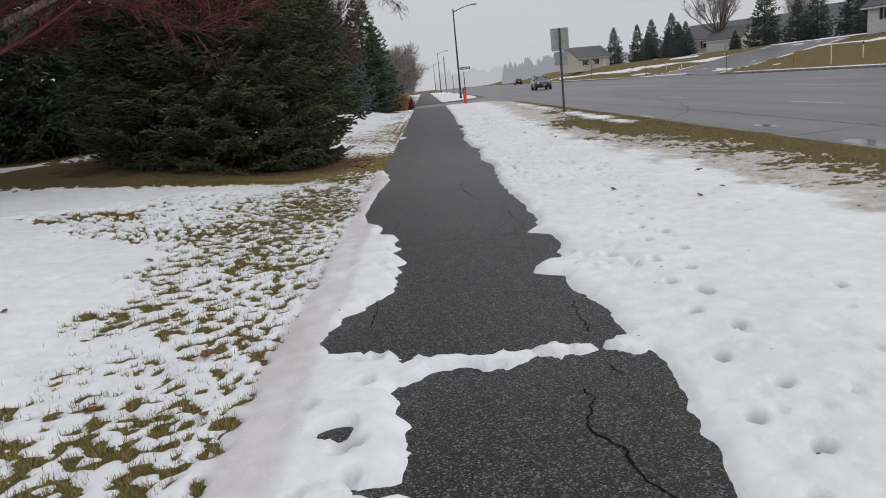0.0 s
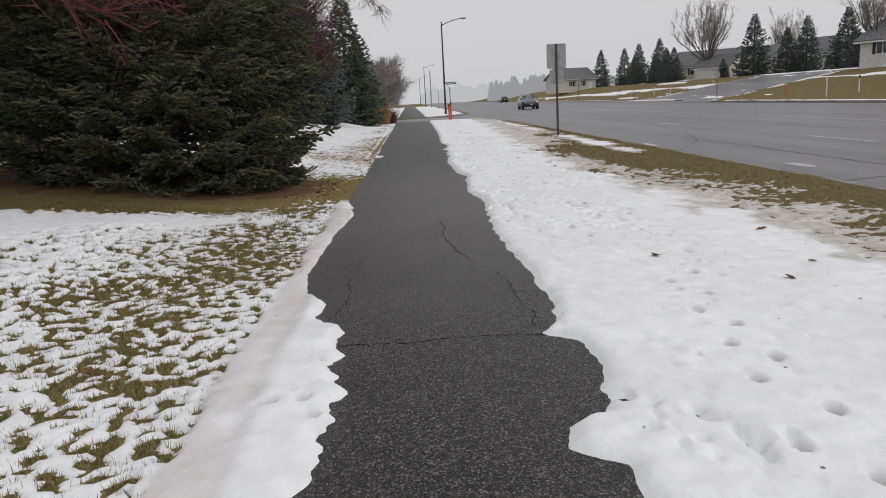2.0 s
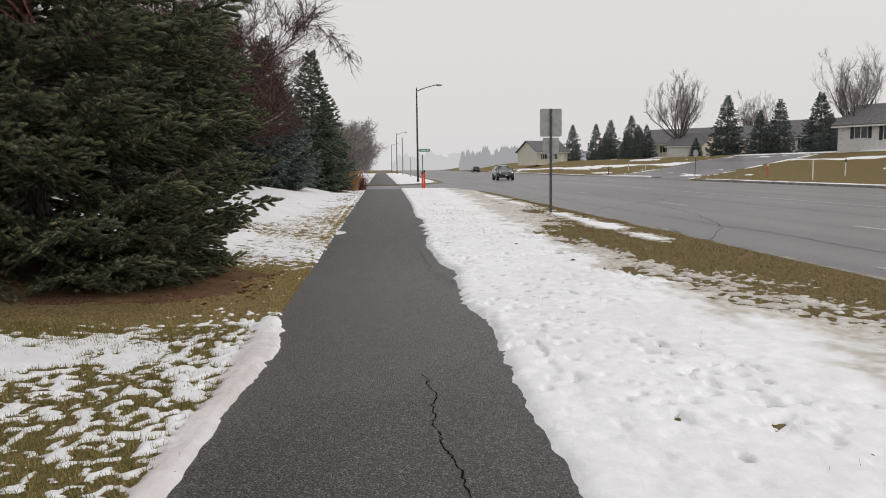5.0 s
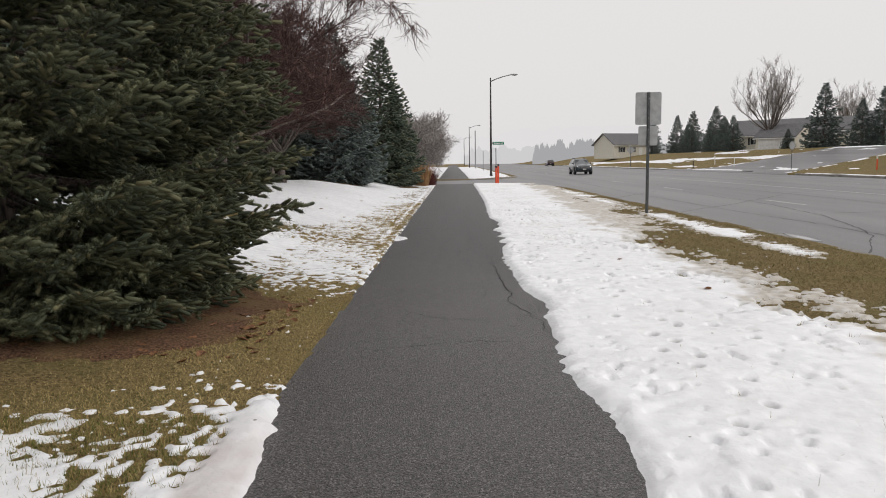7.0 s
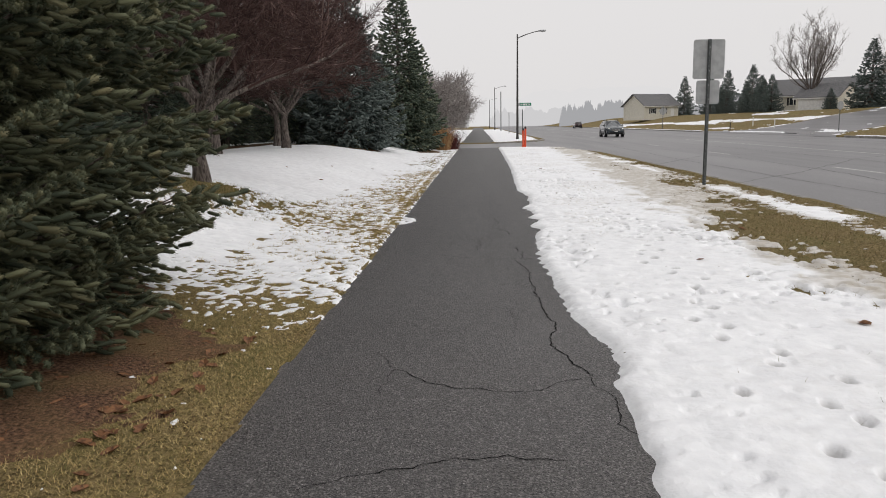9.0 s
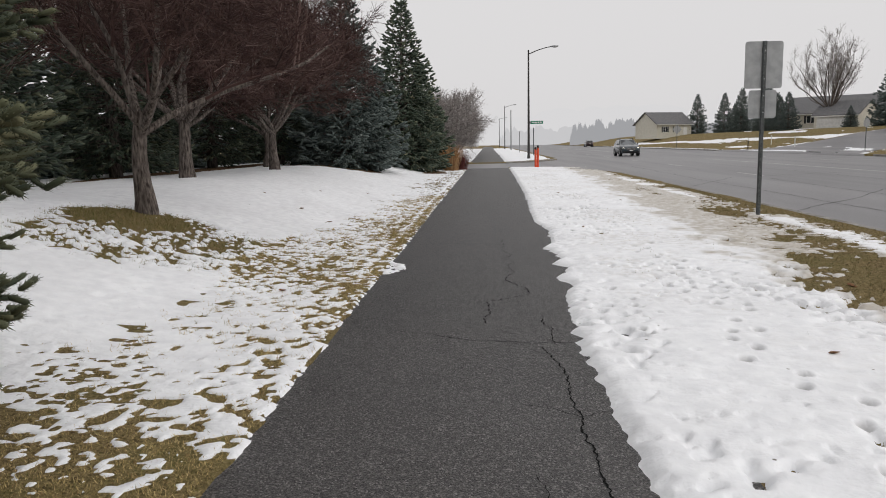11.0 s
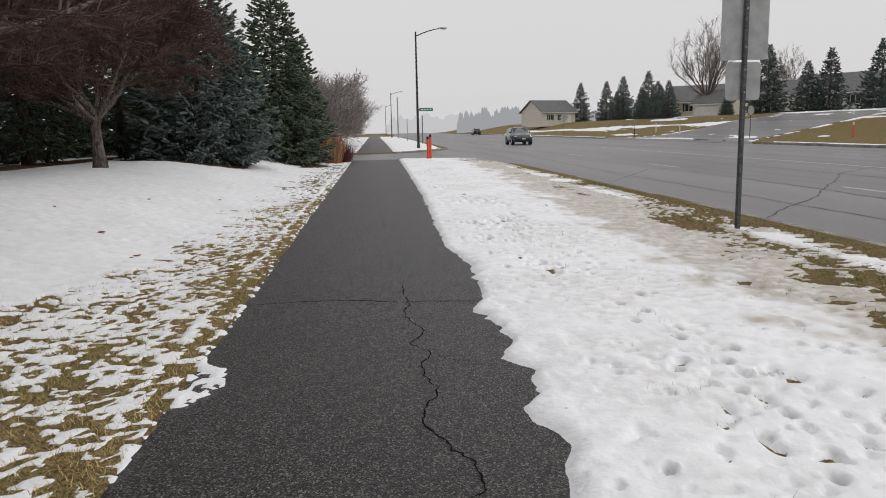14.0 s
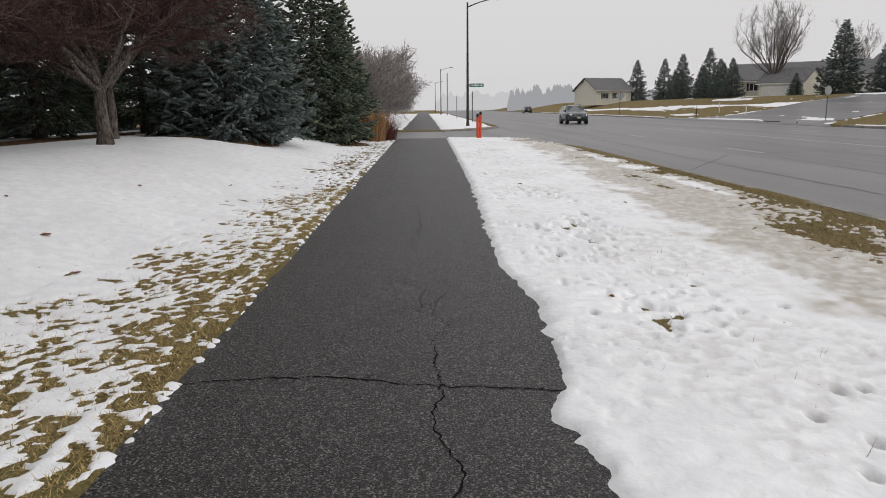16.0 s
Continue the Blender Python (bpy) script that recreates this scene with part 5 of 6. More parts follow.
house("white one-storey house with a grey roof and dark shuttered windows", at(50.4, 72, -62), 15, 9, 2.6, 0.45, SIDING, ((-5.2, 1.1, 1.3, 1.3), (-2.4, 0.9, 1.3, 1.6), (2.8, 0.8, 1.5, 1.7), (5.6, 1.2, 0.8, 1.2)), 0.6)
house("white house wing with a dark gabled roof", at(55.5, 61.5, 28), 8.5, 8, 2.9, 0.55, SIDING, ((-2.2, 1.0, 1.3, 1.4), (2.2, 1.0, 1.3, 1.4)))
house("long pale house with a dark grey roof behind spruces", at(61, 139, -40), 25, 11, 2.8, 0.5, CREAM, ((-8, 1.0, 1.4, 1.3), (-3, 1.0, 1.4, 1.3), (4, 1.0, 1.4, 1.3)))
house("cream gabled garage with a white door", at(52.0, 129, -52, 1, -0.2), 6.5, 6.5, 2.2, 0.6, CREAM, (), None, (-0.6, 4.2), 0.35)
house("white house with a dark roof by the trees", at(63, 113, -55), 16, 10, 2.8, 0.5, SIDING, ((-4, 1, 1.3, 1.3), (1, 1, 1.3, 1.3)))
house("cream gabled house with a grey roof across the road", at(45.0, 196, 24, 1, 0.2), 10, 8.5, 3.0, 0.62, CREAM, ((-2.6, 0.9, 1.2, 1.3), (0.6, 0.9, 1.2, 1.3)), 3.2)


# ---- cars ----
CARPAINT = put(grain(material("car_paint_slate", (0.03, 0.045, 0.055), 0.25, 0.5), (0.022, 0.034, 0.042), (0.030, 0.044, 0.054), 3, 3, world_size=False), Coat_Weight=0.6)
CARDARK = put(grain(material("car_paint_dark_red", (0.03, 0.012, 0.014), 0.3, 0.5), (0.026, 0.010, 0.012), (0.036, 0.015, 0.017), 3, 3, world_size=False), Coat_Weight=0.6)
TYRE = material("tyre_rubber", (0.018, 0.018, 0.019), 0.85)
RIM = material("alloy_rim", (0.55, 0.55, 0.55), 0.35, 0.5, 0.7)
CARGLASS = material("car_glass", (0.02, 0.025, 0.028), 0.05, 0.7)
CHROME = material("chrome_trim", (0.6, 0.6, 0.6), 0.2, 0.5, 1.0)
CLADDING = material("black_cladding", (0.02, 0.02, 0.021), 0.6)
HEADLAMP = material("lit_headlamp", (0.9, 0.88, 0.8), 0.2)
put(HEADLAMP, Emission_Color=(1, 0.93, 0.75, 1), Emission_Strength=1.6)
TAIL = material("tail_lamp", (0.35, 0.02, 0.02), 0.2, 0.5)


def car(label, m, paint):
    """An estate car, nose towards -y, the origin on the road under its middle."""
    c = thing("car", label, "car", m)
    # stations along the car: y, half width, sill, belt, roof height, roof half width
    st = [(-2.40, 0.62, 0.42, 0.66, 0.66, 0.5), (-2.30, 0.80, 0.32, 0.78, 0.78, 0.66), (-2.05, 0.88, 0.26, 0.90, 0.90, 0.74), (-1.2, 0.915, 0.24, 1.03, 1.03, 0.76), (-0.85, 0.92, 0.24, 1.06, 1.09, 0.74), (-0.15, 0.92, 0.24, 1.06, 1.52, 0.62), (0.5, 0.92, 0.24, 1.06, 1.60, 0.62), (1.4, 0.92, 0.25, 1.08, 1.58, 0.61), (1.95, 0.90, 0.28, 1.10, 1.50, 0.60), (2.28, 0.87, 0.34, 1.10, 1.20, 0.68), (2.40, 0.80, 0.42, 1.02, 1.02, 0.70)]
    bm = bmesh.new()
    rings = []
    for y, hw, sill, belt, roof, rw in st:
        half = [(0.0, sill), (hw * 0.86, sill), (hw * 0.985, sill + 0.12), (hw, sill + (belt - sill) * 0.45), (hw * 0.975, belt - 0.06), (hw * 0.94, belt), (rw + (hw * 0.94 - rw) * 0.45, belt + (roof - belt) * 0.55), (rw + 0.03, belt + (roof - belt) * 0.93), (rw * 0.86, roof), (0.0, roof + 0.03)]
        pts = half + [(-x, z) for x, z in half[-2:0:-1]]
        rings.append([bm.verts.new((x, y, z)) for x, z in pts])
    n = len(rings[0])
    for a, b in zip(rings[:-1], rings[1:]):
        for k in range(n):
            bm.faces.new((a[k], a[(k + 1) % n], b[(k + 1) % n], b[k]))
    bm.faces.new(rings[0])
    bm.faces.new(rings[-1][::-1])
    bmesh.ops.recalc_face_normals(bm, faces=bm.faces[:])
    body = part("body", bm, paint, c, soft=True)

    def pane(pts, nm="window_pane", mat=CARGLASS, off=0.012):
        bm = bmesh.new()
        f = bm.faces.new([bm.verts.new(p) for p in pts])
        bmesh.ops.recalc_face_normals(bm, faces=[f])
        bm.normal_update()
        bmesh.ops.solidify(bm, geom=[f], thickness=off)
        return part(nm, bm, mat, body)

    pane([(-0.68, -0.83, 1.10), (0.68, -0.83, 1.10), (0.60, -0.17, 1.53), (-0.60, -0.17, 1.53)], "windscreen")
    pane([(-0.64, 2.27, 1.20), (0.64, 2.27, 1.20), (0.58, 1.99, 1.49), (-0.58, 1.99, 1.49)], "rear_window")
    for s in (-1, 1):
        for y0, y1, t0, t1 in ((-0.62, 0.42, -0.02, 0.42), (0.5, 1.35, 0.5, 1.33), (1.43, 2.05, 1.41, 1.86)):
            pane([(s * 0.880, y0, 1.09), (s * 0.880, y1, 1.09), (s * 0.672, t1, 1.50), (s * 0.672, t0, 1.49)])
        bm = bmesh.new()
        box(bm, s * 0.95 - 0.07, s * 0.95 + 0.07, -0.62, -0.50, 1.07, 1.20, 0.03)
        part("door_mirror", bm, paint, body)
        bm = bmesh.new()
        tube(bm, (s * 0.56, -0.05, 1.66), (s * 0.56, 1.8, 1.64), 0.022, 0.022, 8)
        for yy in (-0.05, 0.9, 1.8):
            box(bm, s * 0.56 - 0.02, s * 0.56 + 0.02, yy - 0.06, yy + 0.06, 1.56, 1.66)
        part("roof_rail", bm, CLADDING, body)
        bm = bmesh.new()
        box(bm, s * 0.90 - 0.035, s * 0.90 + 0.035, -0.98, 1.0, 0.24, 0.40, 0.015)
        part("sill", bm, CLADDING, body)
        bm = bmesh.new()
        bmesh.ops.create_uvsphere(bm, u_segments=14, v_segments=8, radius=1, matrix=Matrix.Translation((s * 0.66, -2.20, 0.76)) @ Matrix.Diagonal((0.15, 0.11, 0.055, 1)))
        part("headlight", bm, HEADLAMP, body, "lit headlight", True)
        bm = bmesh.new()
        tube(bm, (s * 0.62, -2.36, 0.46), (s * 0.62, -2.30, 0.46), 0.06, 0.06, 12)
        part("fog_light", bm, CHROME, body)
        bm = bmesh.new()
        box(bm, s * 0.72 - 0.14, s * 0.72 + 0.14, 2.26, 2.37, 0.90, 1.06, 0.03)
        part("tail_light", bm, TAIL, body)
        for yy in (-1.38, 1.36):
            wbm = bmesh.new()
            prof = [(0.20, 0.0), (0.25, -0.10), (0.31, -0.115), (0.335, -0.08), (0.335, 0.08), (0.31, 0.115), (0.25, 0.10)]
            ringv = []
            for k in range(28):
                a = 2 * math.pi * k / 28
                ringv.append([wbm.verts.new((s * 0.845 + o, yy + rr * math.cos(a), 0.335 + rr * math.sin(a))) for rr, o in prof])
            for k in range(28):
                for j in range(len(prof) - 1):
                    wbm.faces.new((ringv[k][j], ringv[k][j + 1], ringv[(k + 1) % 28][j + 1], ringv[(k + 1) % 28][j]))
            bmesh.ops.recalc_face_normals(wbm, faces=wbm.faces[:])
            wheel = new("wheel")
            child(wheel, c)
            part("tyre", wbm, TYRE, wheel, soft=True)
            rb = bmesh.new()
            tube(rb, (s * 0.91, yy, 0.335), (s * 0.94, yy, 0.335), 0.06, 0.05, 10)
            for k in range(5):
                a = 2 * math.pi * k / 5
                for da in (-0.12, 0.12):
                    tube(rb, (s * 0.925, yy, 0.335), (s * 0.935, yy + 0.235 * math.cos(a + da), 0.335 + 0.235 * math.sin(a + da)), 0.024, 0.018, 6)
            tube(rb, (s * 0.88, yy, 0.335), (s * 0.915, yy, 0.335), 0.245, 0.235, 24)
            part("rim", rb, RIM, wheel)
            ab = bmesh.new()
            for k in range(12):
                a0, a1 = math.pi * k / 12, math.pi * (k + 1) / 12
                vs = [ab.verts.new((s * 0.927, yy + rr * math.cos(a), 0.33 + rr * math.sin(a))) for rr, a in ((0.365, a0), (0.42, a0), (0.42, a1), (0.365, a1))]
                f = ab.faces.new(vs)
                vs2 = [ab.verts.new((s * 0.80, yy + rr * math.cos(a), 0.33 + rr * math.sin(a))) for rr, a in ((0.365, a0), (0.365, a1))]
                ab.faces.new((vs[0], vs[3], vs2[1], vs2[0]))
            part("wheel_arch", ab, CLADDING, body)
            ab = bmesh.new()
            tube(ab, (s * 0.70, yy, 0.335), (s * 0.922, yy, 0.335), 0.372, 0.372, 28)
            part("wheel_well", ab, CLADDING, body)
    bm = bmesh.new()
    box(bm, -0.42, 0.42, -2.43, -2.36, 0.60, 0.80, 0.02)
    gr = part("grille", bm, CLADDING, body)
    for k in range(4):
        bm = bmesh.new()
        box(bm, -0.40, 0.40, -2.45, -2.42, 0.63 + k * 0.045, 0.645 + k * 0.045)
        part("grille_bar", bm, CHROME, gr)
    bm = bmesh.new()
    box(bm, -0.70, 0.70, -2.44, -2.25, 0.30, 0.50, 0.05)
    part("bumper", bm, CLADDING, body)
    for yy in (-2.47, 2.41):
        bm = bmesh.new()
        box(bm, -0.16, 0.16, yy, yy + 0.02, 0.50 if yy < 0 else 0.72, 0.58 if yy < 0 else 0.84, 0.004)
        part("number_plate", bm, WHITE, body)
    bm = bmesh.new()
    box(bm, -0.72, 0.72, 2.28, 2.44, 0.34, 0.56, 0.05)
    part("rear_bumper", bm, CLADDING, body)
    return c


car("slate grey estate car driving with headlights lit", pose(13.8, 88.0, float(road_z(13.8)) + 0.004), CARPAINT)
car("dark red sport utility car driving away on the road", pose(25.8, 204, float(road_z(25.8)) + 0.004, 0, 0, 180), CARDARK)


# ---- ground cover ----
rng = np.random.RandomState(12)


def litter_patch(name, cx, cy, rx, ry, label):
    xs, ys = np.arange(cx - rx * 1.2, cx + rx * 1.2, 0.09), np.arange(cy - ry * 1.2, cy + ry * 1.2, 0.09)
    X, Y = np.meshgrid(xs, ys, indexing="ij")
    d = 1 - np.sqrt(((X - cx) / rx) ** 2 + ((Y - cy) / ry) ** 2) + 0.5 * (fbm(X * 1.4, Y * 1.4, 91) - 0.5) + 0.3 * (fbm(X * 6, Y * 6, 92) - 0.5)
    Z = land(X, Y) - 0.02 + 0.04 * smooth(d * 4 + 0.4) + 0.018 * (fbm(X * 9, Y * 9, 93, 2) - 0.5)
    F = grid_faces(len(xs), len(ys))
    F = F[((d.ravel()[F] > -0.15) & (X.ravel()[F] < -0.95)).all(1)]
    used = np.unique(F)
    back = np.full(X.size, -1)
    back[used] = np.arange(len(used))
    return tagged(new(name, mesh_from(name, np.stack([X, Y, Z], -1).reshape(-1, 3)[used], back[F], LITTER, True)), label, "litter", kind="stuff")


litter_patch("needle_litter", -4.8, 16.7, 3.4, 2.5, "dark brown needles and leaves under the spruce")
litter_patch("needle_litter", -5.6, 45.6, 2.6, 2.4, "dark brown needles under a spruce")
litter_patch("needle_litter", -4.0, 52.4, 2.4, 3.0, "dark brown needles under a spruce")
litter_patch("needle_litter", -10.4, 38.0, 1.5, 20, "dark brown needles along the back row of spruces")

GRASS = island(material("grass_blades", (0.2, 0.17, 0.06), 0.8, 0.15), [(0, (0.075, 0.095, 0.022)), (0.3, (0.14, 0.15, 0.04)), (0.55, (0.27, 0.22, 0.085)), (0.8, (0.40, 0.31, 0.14)), (1, (0.22, 0.13, 0.05))])

STRAW_GRASS = island(material("straw_grass_blades", (0.3, 0.23, 0.1), 0.8, 0.15), [(0, (0.150, 0.150, 0.048)), (0.25, (0.345, 0.265, 0.105)), (0.55, (0.510, 0.375, 0.165)), (0.85, (0.640, 0.505, 0.250)), (1, (0.270, 0.145, 0.066))])

VERGE_GRASS = island(material("verge_grass_blades", (0.2, 0.15, 0.07), 0.85, 0.1), [(0, (0.075, 0.075, 0.028)), (0.3, (0.15, 0.125, 0.05)), (0.6, (0.24, 0.18, 0.085)), (0.9, (0.36, 0.28, 0.15)), (1, (0.15, 0.09, 0.045))])


def blades(name, n, x0, x1, y0, y1, size, label, rule, thick=1.0, mat=None):
    x, y = rng.uniform(x0, x1, n), rng.uniform(y0, y1, n)
    keep = rule(x, y)
    x, y = x[keep], y[keep]
    k = len(x)
    z = land(x, y) - 0.005
    az, ln = rng.uniform(0, 6.283, k), size * rng.uniform(0.5, 1.3, k)
    tilt = rng.uniform(0.75 if mat else 0.3, 1.5 if mat else 1.35, k)
    d = np.stack([np.cos(az) * np.sin(tilt), np.sin(az) * np.sin(tilt), np.cos(tilt)], 1) * ln[:, None]
    w = np.stack([-np.sin(az), np.cos(az), 0 * az], 1) * (0.0028 * thick)
    p = np.stack([x, y, z], 1)
    V = np.stack([p - w, p + w, p + d], 1).reshape(-1, 3)
    return tagged(new(name, mesh_from(name, V, np.arange(3 * k).reshape(-1, 3), mat or GRASS)), label, "grass", kind="stuff")


def off_path(x, y):
    return ((x < -0.95) | (x > 1.55)) & (x < fillet_x(y) - 0.1)


def bald(x, y):
    return off_path(x, y) & (snow_cover(x, y) < 0.6 * rng.uniform(0, 1, len(x)) ** 2.5)


blades("grass_lawn", 400000, -5.2, -0.95, 1.6, 13.7, 0.05, "matted green and straw grass showing through snow", bald)
blades("grass_lawn", 210000, -3.6, -0.93, 13.3, 20.0, 0.032, "matted straw-coloured grass beside the spruce", lambda x, y: bald(x, y) & (x > -2.3 - 1.3 * smooth((14.6 - y) / 1.0) + 0.9 * rng.uniform(-1, 1, len(x)) ** 3), 0.9, STRAW_GRASS)
blades("grass_lawn", 170000, -2.9, -0.93, 20, 36, 0.05, "matted straw grass along the path edge", bald, 1.1, STRAW_GRASS)
blades("grass_lawn", 60000, -6.5, -2.9, 20, 29, 0.055, "grass showing through thin snow near a tree", bald)
blades("grass_verge", 220000, 1.6, 6.4, 4, 40, 0.055, "brown grass along the kerb and through the snow", lambda x, y: off_path(x, y) & (snow_cover(x, y) < 0.06), 1.3, VERGE_GRASS)



def poking(x, y):
    """Where grass tips stand through the thin snow of the verge."""
    thin = smooth((fbm(x * 1.1, y * 0.8, 84, 3) - 0.46) * 7) * smooth((fbm(x * 5, y * 5, 87, 2) - 0.52) * 8)
    return off_path(x, y) & (x < thaw_line(y)[1] + 0.3) & (thin * (0.12 + 0.3 * smooth((y - 20) / 2)) > rng.uniform(0, 1, len(x)))


blades("grass_tips", 26000, 1.75, 4.2, 4, 36, 0.11, "sparse grass tips standing through thin snow", poking, 0.8)

LEAF = grain(material("dead_leaf", (0.25, 0.13, 0.06), 0.8), (0.085, 0.042, 0.024), (0.26, 0.125, 0.06), 40, 4, world_size=False)


def leaf_mesh(seed):
    """A curled lobed leaf with some thickness."""
    r = np.random.RandomState(seed)
    bm = bmesh.new()
    n = 14
    rim = []
    for k in range(n):
        a = 2 * math.pi * k / n
        rad = 0.045 * (0.75 + 0.35 * abs(math.cos(2.5 * a + seed))) * (1.35 if k in (0, 1, n - 1) else 1)
        rim.append(bm.verts.new((rad * math.cos(a) * 1.25, rad * math.sin(a), 0.012 + 0.35 * rad * abs(math.sin(a)) + r.uniform(0, 0.008))))
    mid = bm.verts.new((0, 0, 0.006))
    for k in range(n):
        bm.faces.new((mid, rim[k], rim[(k + 1) % n]))
    bm.normal_update()
    bmesh.ops.solidify(bm, geom=bm.faces[:], thickness=0.0015)
    return from_bm("leaf", bm, LEAF)


LEAVES = [leaf_mesh(k) for k in range(4)]
spots = [(2.9, 7.9), (3.35, 8.4), (2.2, 8.9), (3.6, 9.8), (-1.9, 6.9), (-2.3, 9.0), (-1.7, 7.9), (-2.9, 7.2), (-1.5, 4.3), (-1.9, 3.6), (-1.25, 3.4), (-3.4, 5.5), (4.2, 14.0), (3.0, 17.5), (2.6, 20.0), (3.9, 22.5), (-1.6, 16.0), (-2.0, 15.6), (-1.45, 15.3), (-2.4, 15.9), (-1.9, 16.8), (-1.4, 17.0), (-3.4, 29.5), (-2.6, 28.4), (-4.6, 31.0), (-3.9, 33.4), (-3.0, 35.2), (1.9, 27.5), (2.9, 30.2), (3.5, 33.0), (2.3, 36.0), (-1.8, 22.4), (-2.0, 24.6)]
for k, (x, y) in enumerate(spots + [(rng.uniform(-3.2, -1.3), rng.uniform(14.9, 17.6)) for _ in range(150)]):
    lf = new("leaf", LEAVES[k % 4])
    xx, yy = np.array([x]), np.array([y])
    c = float(snow_cover(xx, yy)[0])
    z = float(land(xx, yy)[0]) + max(0.0, float(snow_top(xx, yy, np.array([c]))[0]))
    size = rng.uniform(0.45, 0.85)
    lf.matrix_basis = pose(x, y, z, rng.uniform(-18, 18), rng.uniform(-18, 18), rng.uniform(0, 360)) @ Matrix.Diagonal((size, size, size, 1))
    tagged(lf, "curled brown dead leaf on the ground", "leaf", "fallen leaves")

STRAW = island(material("dry_plume_grass", (0.4, 0.25, 0.12), 0.8, 0.15), [(0, (0.26, 0.13, 0.065)), (0.5, (0.40, 0.23, 0.11)), (1, (0.55, 0.37, 0.2))])


def plume(label, x, y, n, height, width, mat):
    t = thing("ornamental_grass", label, "ornamental grass", at(x, y))
    az, rr = rng.uniform(0, 6.283, n), np.sqrt(rng.uniform(0, 1, n)) * width * 0.35
    p = np.stack([rr * np.cos(az), rr * np.sin(az), 0 * az - 0.03], 1)
    ln, tilt = height * rng.uniform(0.6, 1.05, n), rng.uniform(0, 0.42, n)
    d = np.stack([np.cos(az) * np.sin(tilt), np.sin(az) * np.sin(tilt), np.cos(tilt)], 1) * ln[:, None]
    w = np.stack([-np.sin(az), np.cos(az), 0 * az], 1) * 0.008
    mid = p + d * 0.6
    end = p + d + np.stack([np.cos(az), np.sin(az), 0 * az], 1) * (0.15 * ln)[:, None]
    V = np.stack([p - w, p + w, mid + w, mid - w, end], 1).reshape(-1, 3)
    o = np.arange(n)[:, None] * 5
    F = np.concatenate([o + [0, 1, 2], o + [0, 2, 3], o + [3, 2, 4]])
    part_np("stalks", V, F, mat, t, "dry arching stalks")
    return t


plume("clump of tall dry tan ornamental grass", -1.75, 56.0, 800, 1.6, 1.2, STRAW)
plume("clump of dry reddish shrub stems", -1.25, 57.0, 420, 1.2, 1.1, REDTWIG)

# ---- snow beyond the side street and on the far verge ----
def snow_bank(name, x0, x1, y0, y1, sx, sy, cover, label, lift=0.0):
    xs, ys = np.arange(x0, x1, sx), np.arange(y0, y1, sy)
    X, Y = np.meshgrid(xs, ys, indexing="ij")
    C = cover(X, Y)
    Z = rise(X, Y) + lift + 0.012 + np.where(C > 0, 0.06 * (1 - np.exp(-C * 3)) + 0.03 * (fbm(X * 2, Y * 2, 77) - 0.5), -0.08 + 0.08 * np.exp(C * 3))
    F = grid_faces(len(xs), len(ys))
    F = F[(C.ravel()[F] > -0.3).any(1)]
    used = np.unique(F)
    back = np.full(X.size, -1)
    back[used] = np.arange(len(used))
    return tagged(new(name, mesh_from(name, np.stack([X, Y, Z], -1).reshape(-1, 3)[used], back[F], SNOW, True)), label, "snow", kind="stuff")


def beyond(x, y):
    n = fbm(x * 1.2, y * 0.5, 97) - 0.5
    right = np.minimum((x - 1.65 - 0.2 * n) * 4, (fillet_x(y) - 0.7 + n - x) * 2)
    left = np.minimum((-1.0 - x + 0.3 * n) * 3, 0.6 + n * 2.5)
    return np.clip(np.minimum(np.where(x > 0.3, right, left), (y - 73.2) * 2), -3, 3)


snow_bank("snow_beyond", -14, 6.5, 72.5, 200, 0.16, 0.5, beyond, "white snow on both sides of the far path", 0.01)


def streaks(x, y):
    n = fbm(x * 0.35, y * 0.06, 98) - 0.5
    line = 1 - np.abs(x - (43 - 0.055 * (y - 70)) - 5 * n) / (0.3 + 0.9 * smooth((y - 75) / 30))
    lo_y, hi_y = far_street(x)
    rim = 1 - np.abs(y - lo_y + 0.7) / (0.25 + 0.9 * n + 0.5 * smooth((33 - x) / 3))
    rim2 = 1 - np.abs(y - hi_y - 0.7) / (0.2 + 0.8 * n)
    kerbside = 1 - np.abs(x - FAR_X - 0.45) / (0.28 + 0.6 * n)
    c = np.maximum(np.maximum(np.where((y < lo_y - 0.5) & (y > 66) | (y > hi_y + 0.5), line, -1), kerbside * ((y < 73) | (y > 113))), np.where(x < 60, np.maximum(rim, rim2), -1))
    return np.clip(c, -3, 3) + 0.9 * (fbm(x * 1.5, y * 0.5, 99) - 0.5) - 0.25


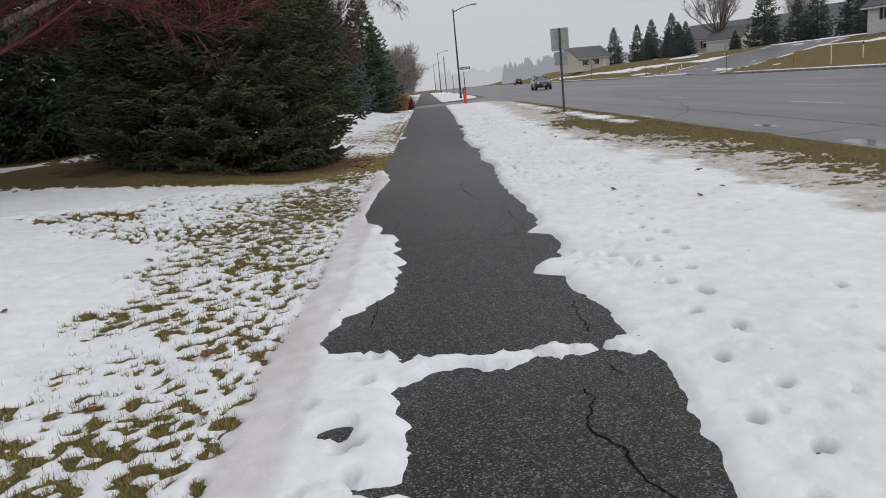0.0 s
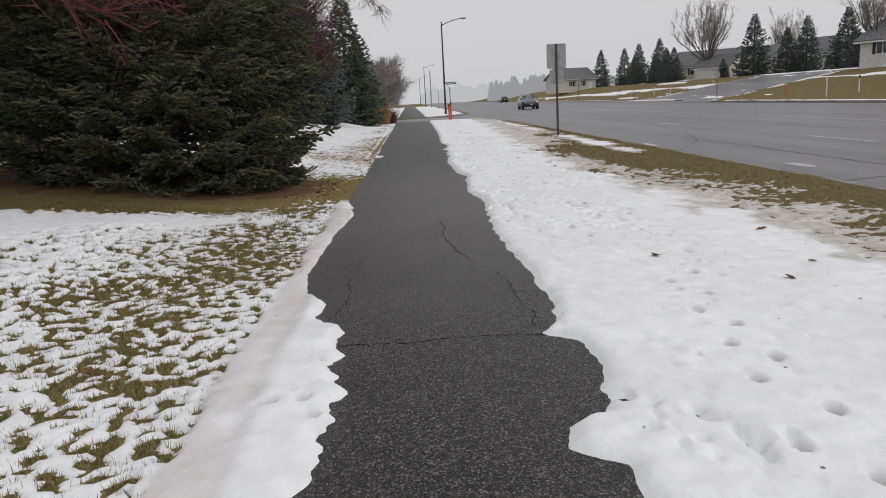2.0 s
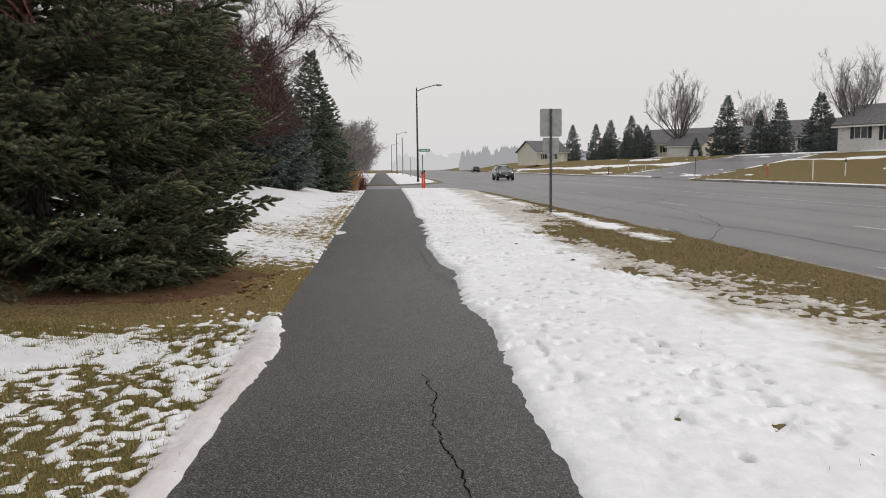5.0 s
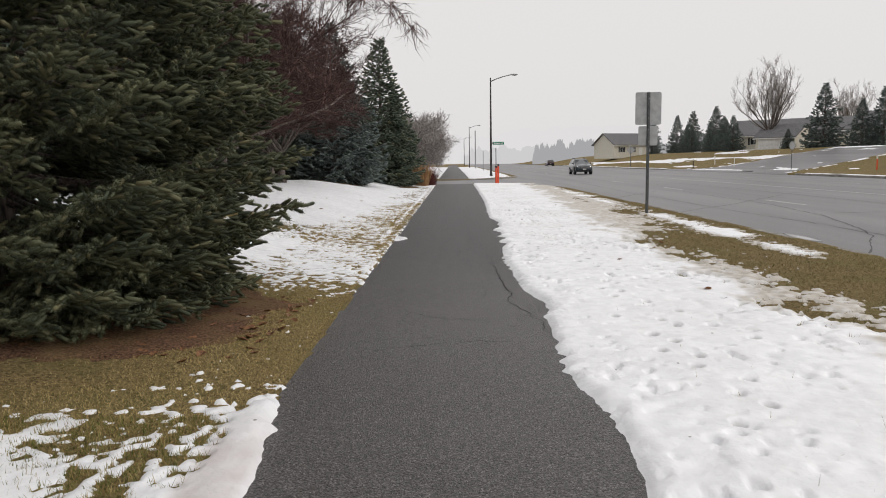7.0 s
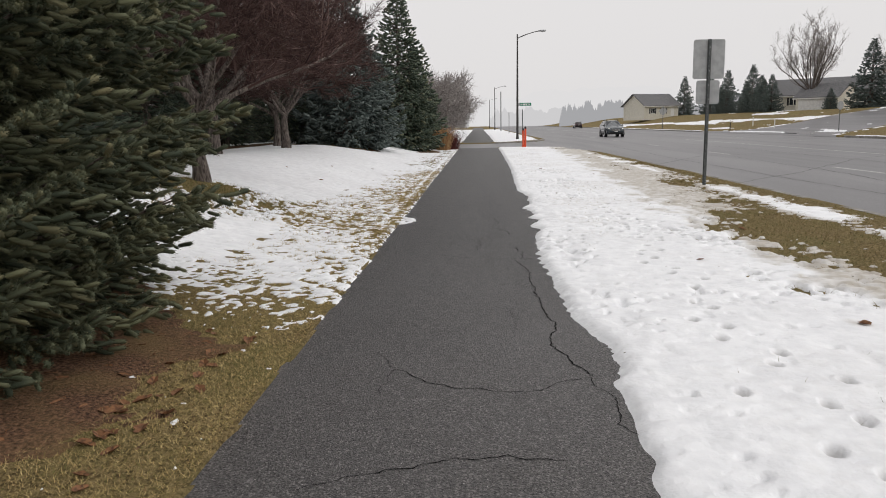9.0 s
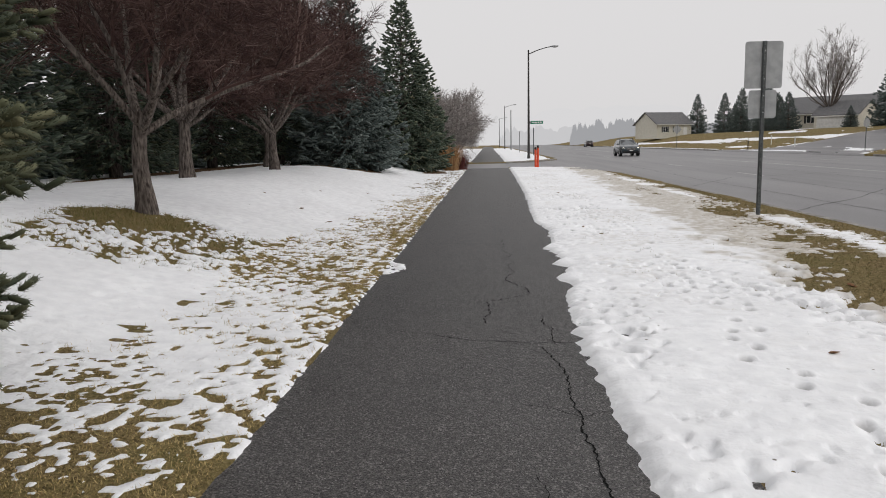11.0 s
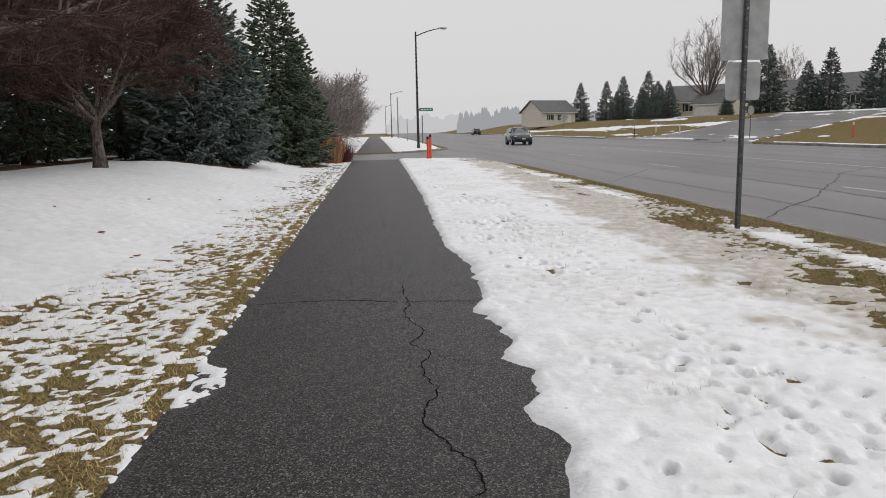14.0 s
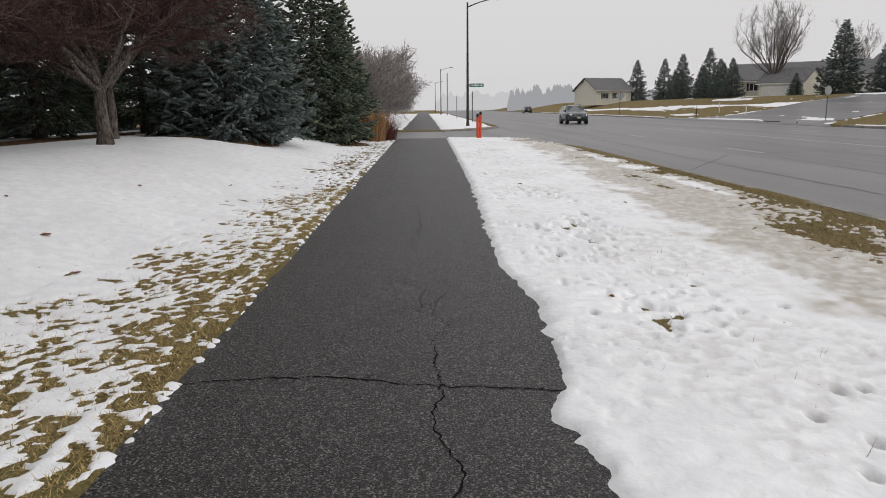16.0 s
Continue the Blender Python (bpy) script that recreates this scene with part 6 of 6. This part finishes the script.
snow_bank("snow_far_verge", 30.0, 62, 20, 210, 0.3, 0.5, streaks, "thin white snow streaks left on the far grass", 0.005)

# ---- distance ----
# even emission for the backdrop sheets; the distance haze is put into the colour
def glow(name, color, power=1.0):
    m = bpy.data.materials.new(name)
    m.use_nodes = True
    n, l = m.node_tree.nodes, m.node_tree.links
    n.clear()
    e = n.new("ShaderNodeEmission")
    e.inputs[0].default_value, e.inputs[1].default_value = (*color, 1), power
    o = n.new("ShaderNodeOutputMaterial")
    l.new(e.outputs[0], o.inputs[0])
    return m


def woods(name, pts, seed, color, rough, label):
    """A far line of woods as a glowing sheet, mist painted into its colour, its top broken by crowns; pts: x, y,
    height.
    """
    pts = np.array(pts, float)
    t = np.linspace(0, len(pts) - 1, 1500)
    i = np.arange(len(pts))
    x, y, h = (np.interp(t, i, pts[:, k]) for k in range(3))
    top = 0.8 * h * (0.72 + 0.5 * (fbm(t * 9, 0 * t, seed, 2) - 0.3)) + rough * (fbm(t * 34, 0 * t, seed + 3, 4) - 0.5) * 1.6
    V = np.concatenate([np.column_stack([x, y, 0 * x - 2]), np.column_stack([x, y, top])])
    n = len(t)
    F = [(k, k + 1, n + k + 1, n + k) for k in range(n - 1)]
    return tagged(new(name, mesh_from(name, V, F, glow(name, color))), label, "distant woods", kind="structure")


woods("backdrop_haze", [(-420, 330, 26), (-120, 420, 26), (0, 440, 26), (120, 430, 26), (260, 380, 26), (420, 250, 26)], 5, (0.60, 0.598, 0.61), 0.6, "pale painted haze of the distance")
woods("backdrop_woods_far", [(6, 395, 5), (10, 390, 11), (26, 380, 12), (60, 370, 12), (120, 350, 14), (260, 300, 16)], 7, (0.50, 0.50, 0.515), 1.0, "woods far down the road, painted misty grey")
woods("backdrop_woods_near", [(30.5, 290, 3), (31.5, 290, 10), (36, 285, 11), (46, 280, 12), (60, 275, 12), (90, 260, 12), (150, 230, 15)], 9, (0.31, 0.315, 0.33), 1.6, "woods across the road, painted misty grey")
woods("backdrop_woods_left", [(-3.5, 330, 5), (-6, 325, 12), (-20, 315, 14), (-60, 290, 14), (-150, 200, 16), (-190, 60, 16), (-200, -120, 16)], 11, (0.44, 0.44, 0.45), 1.2, "woods behind the trees, painted misty grey")
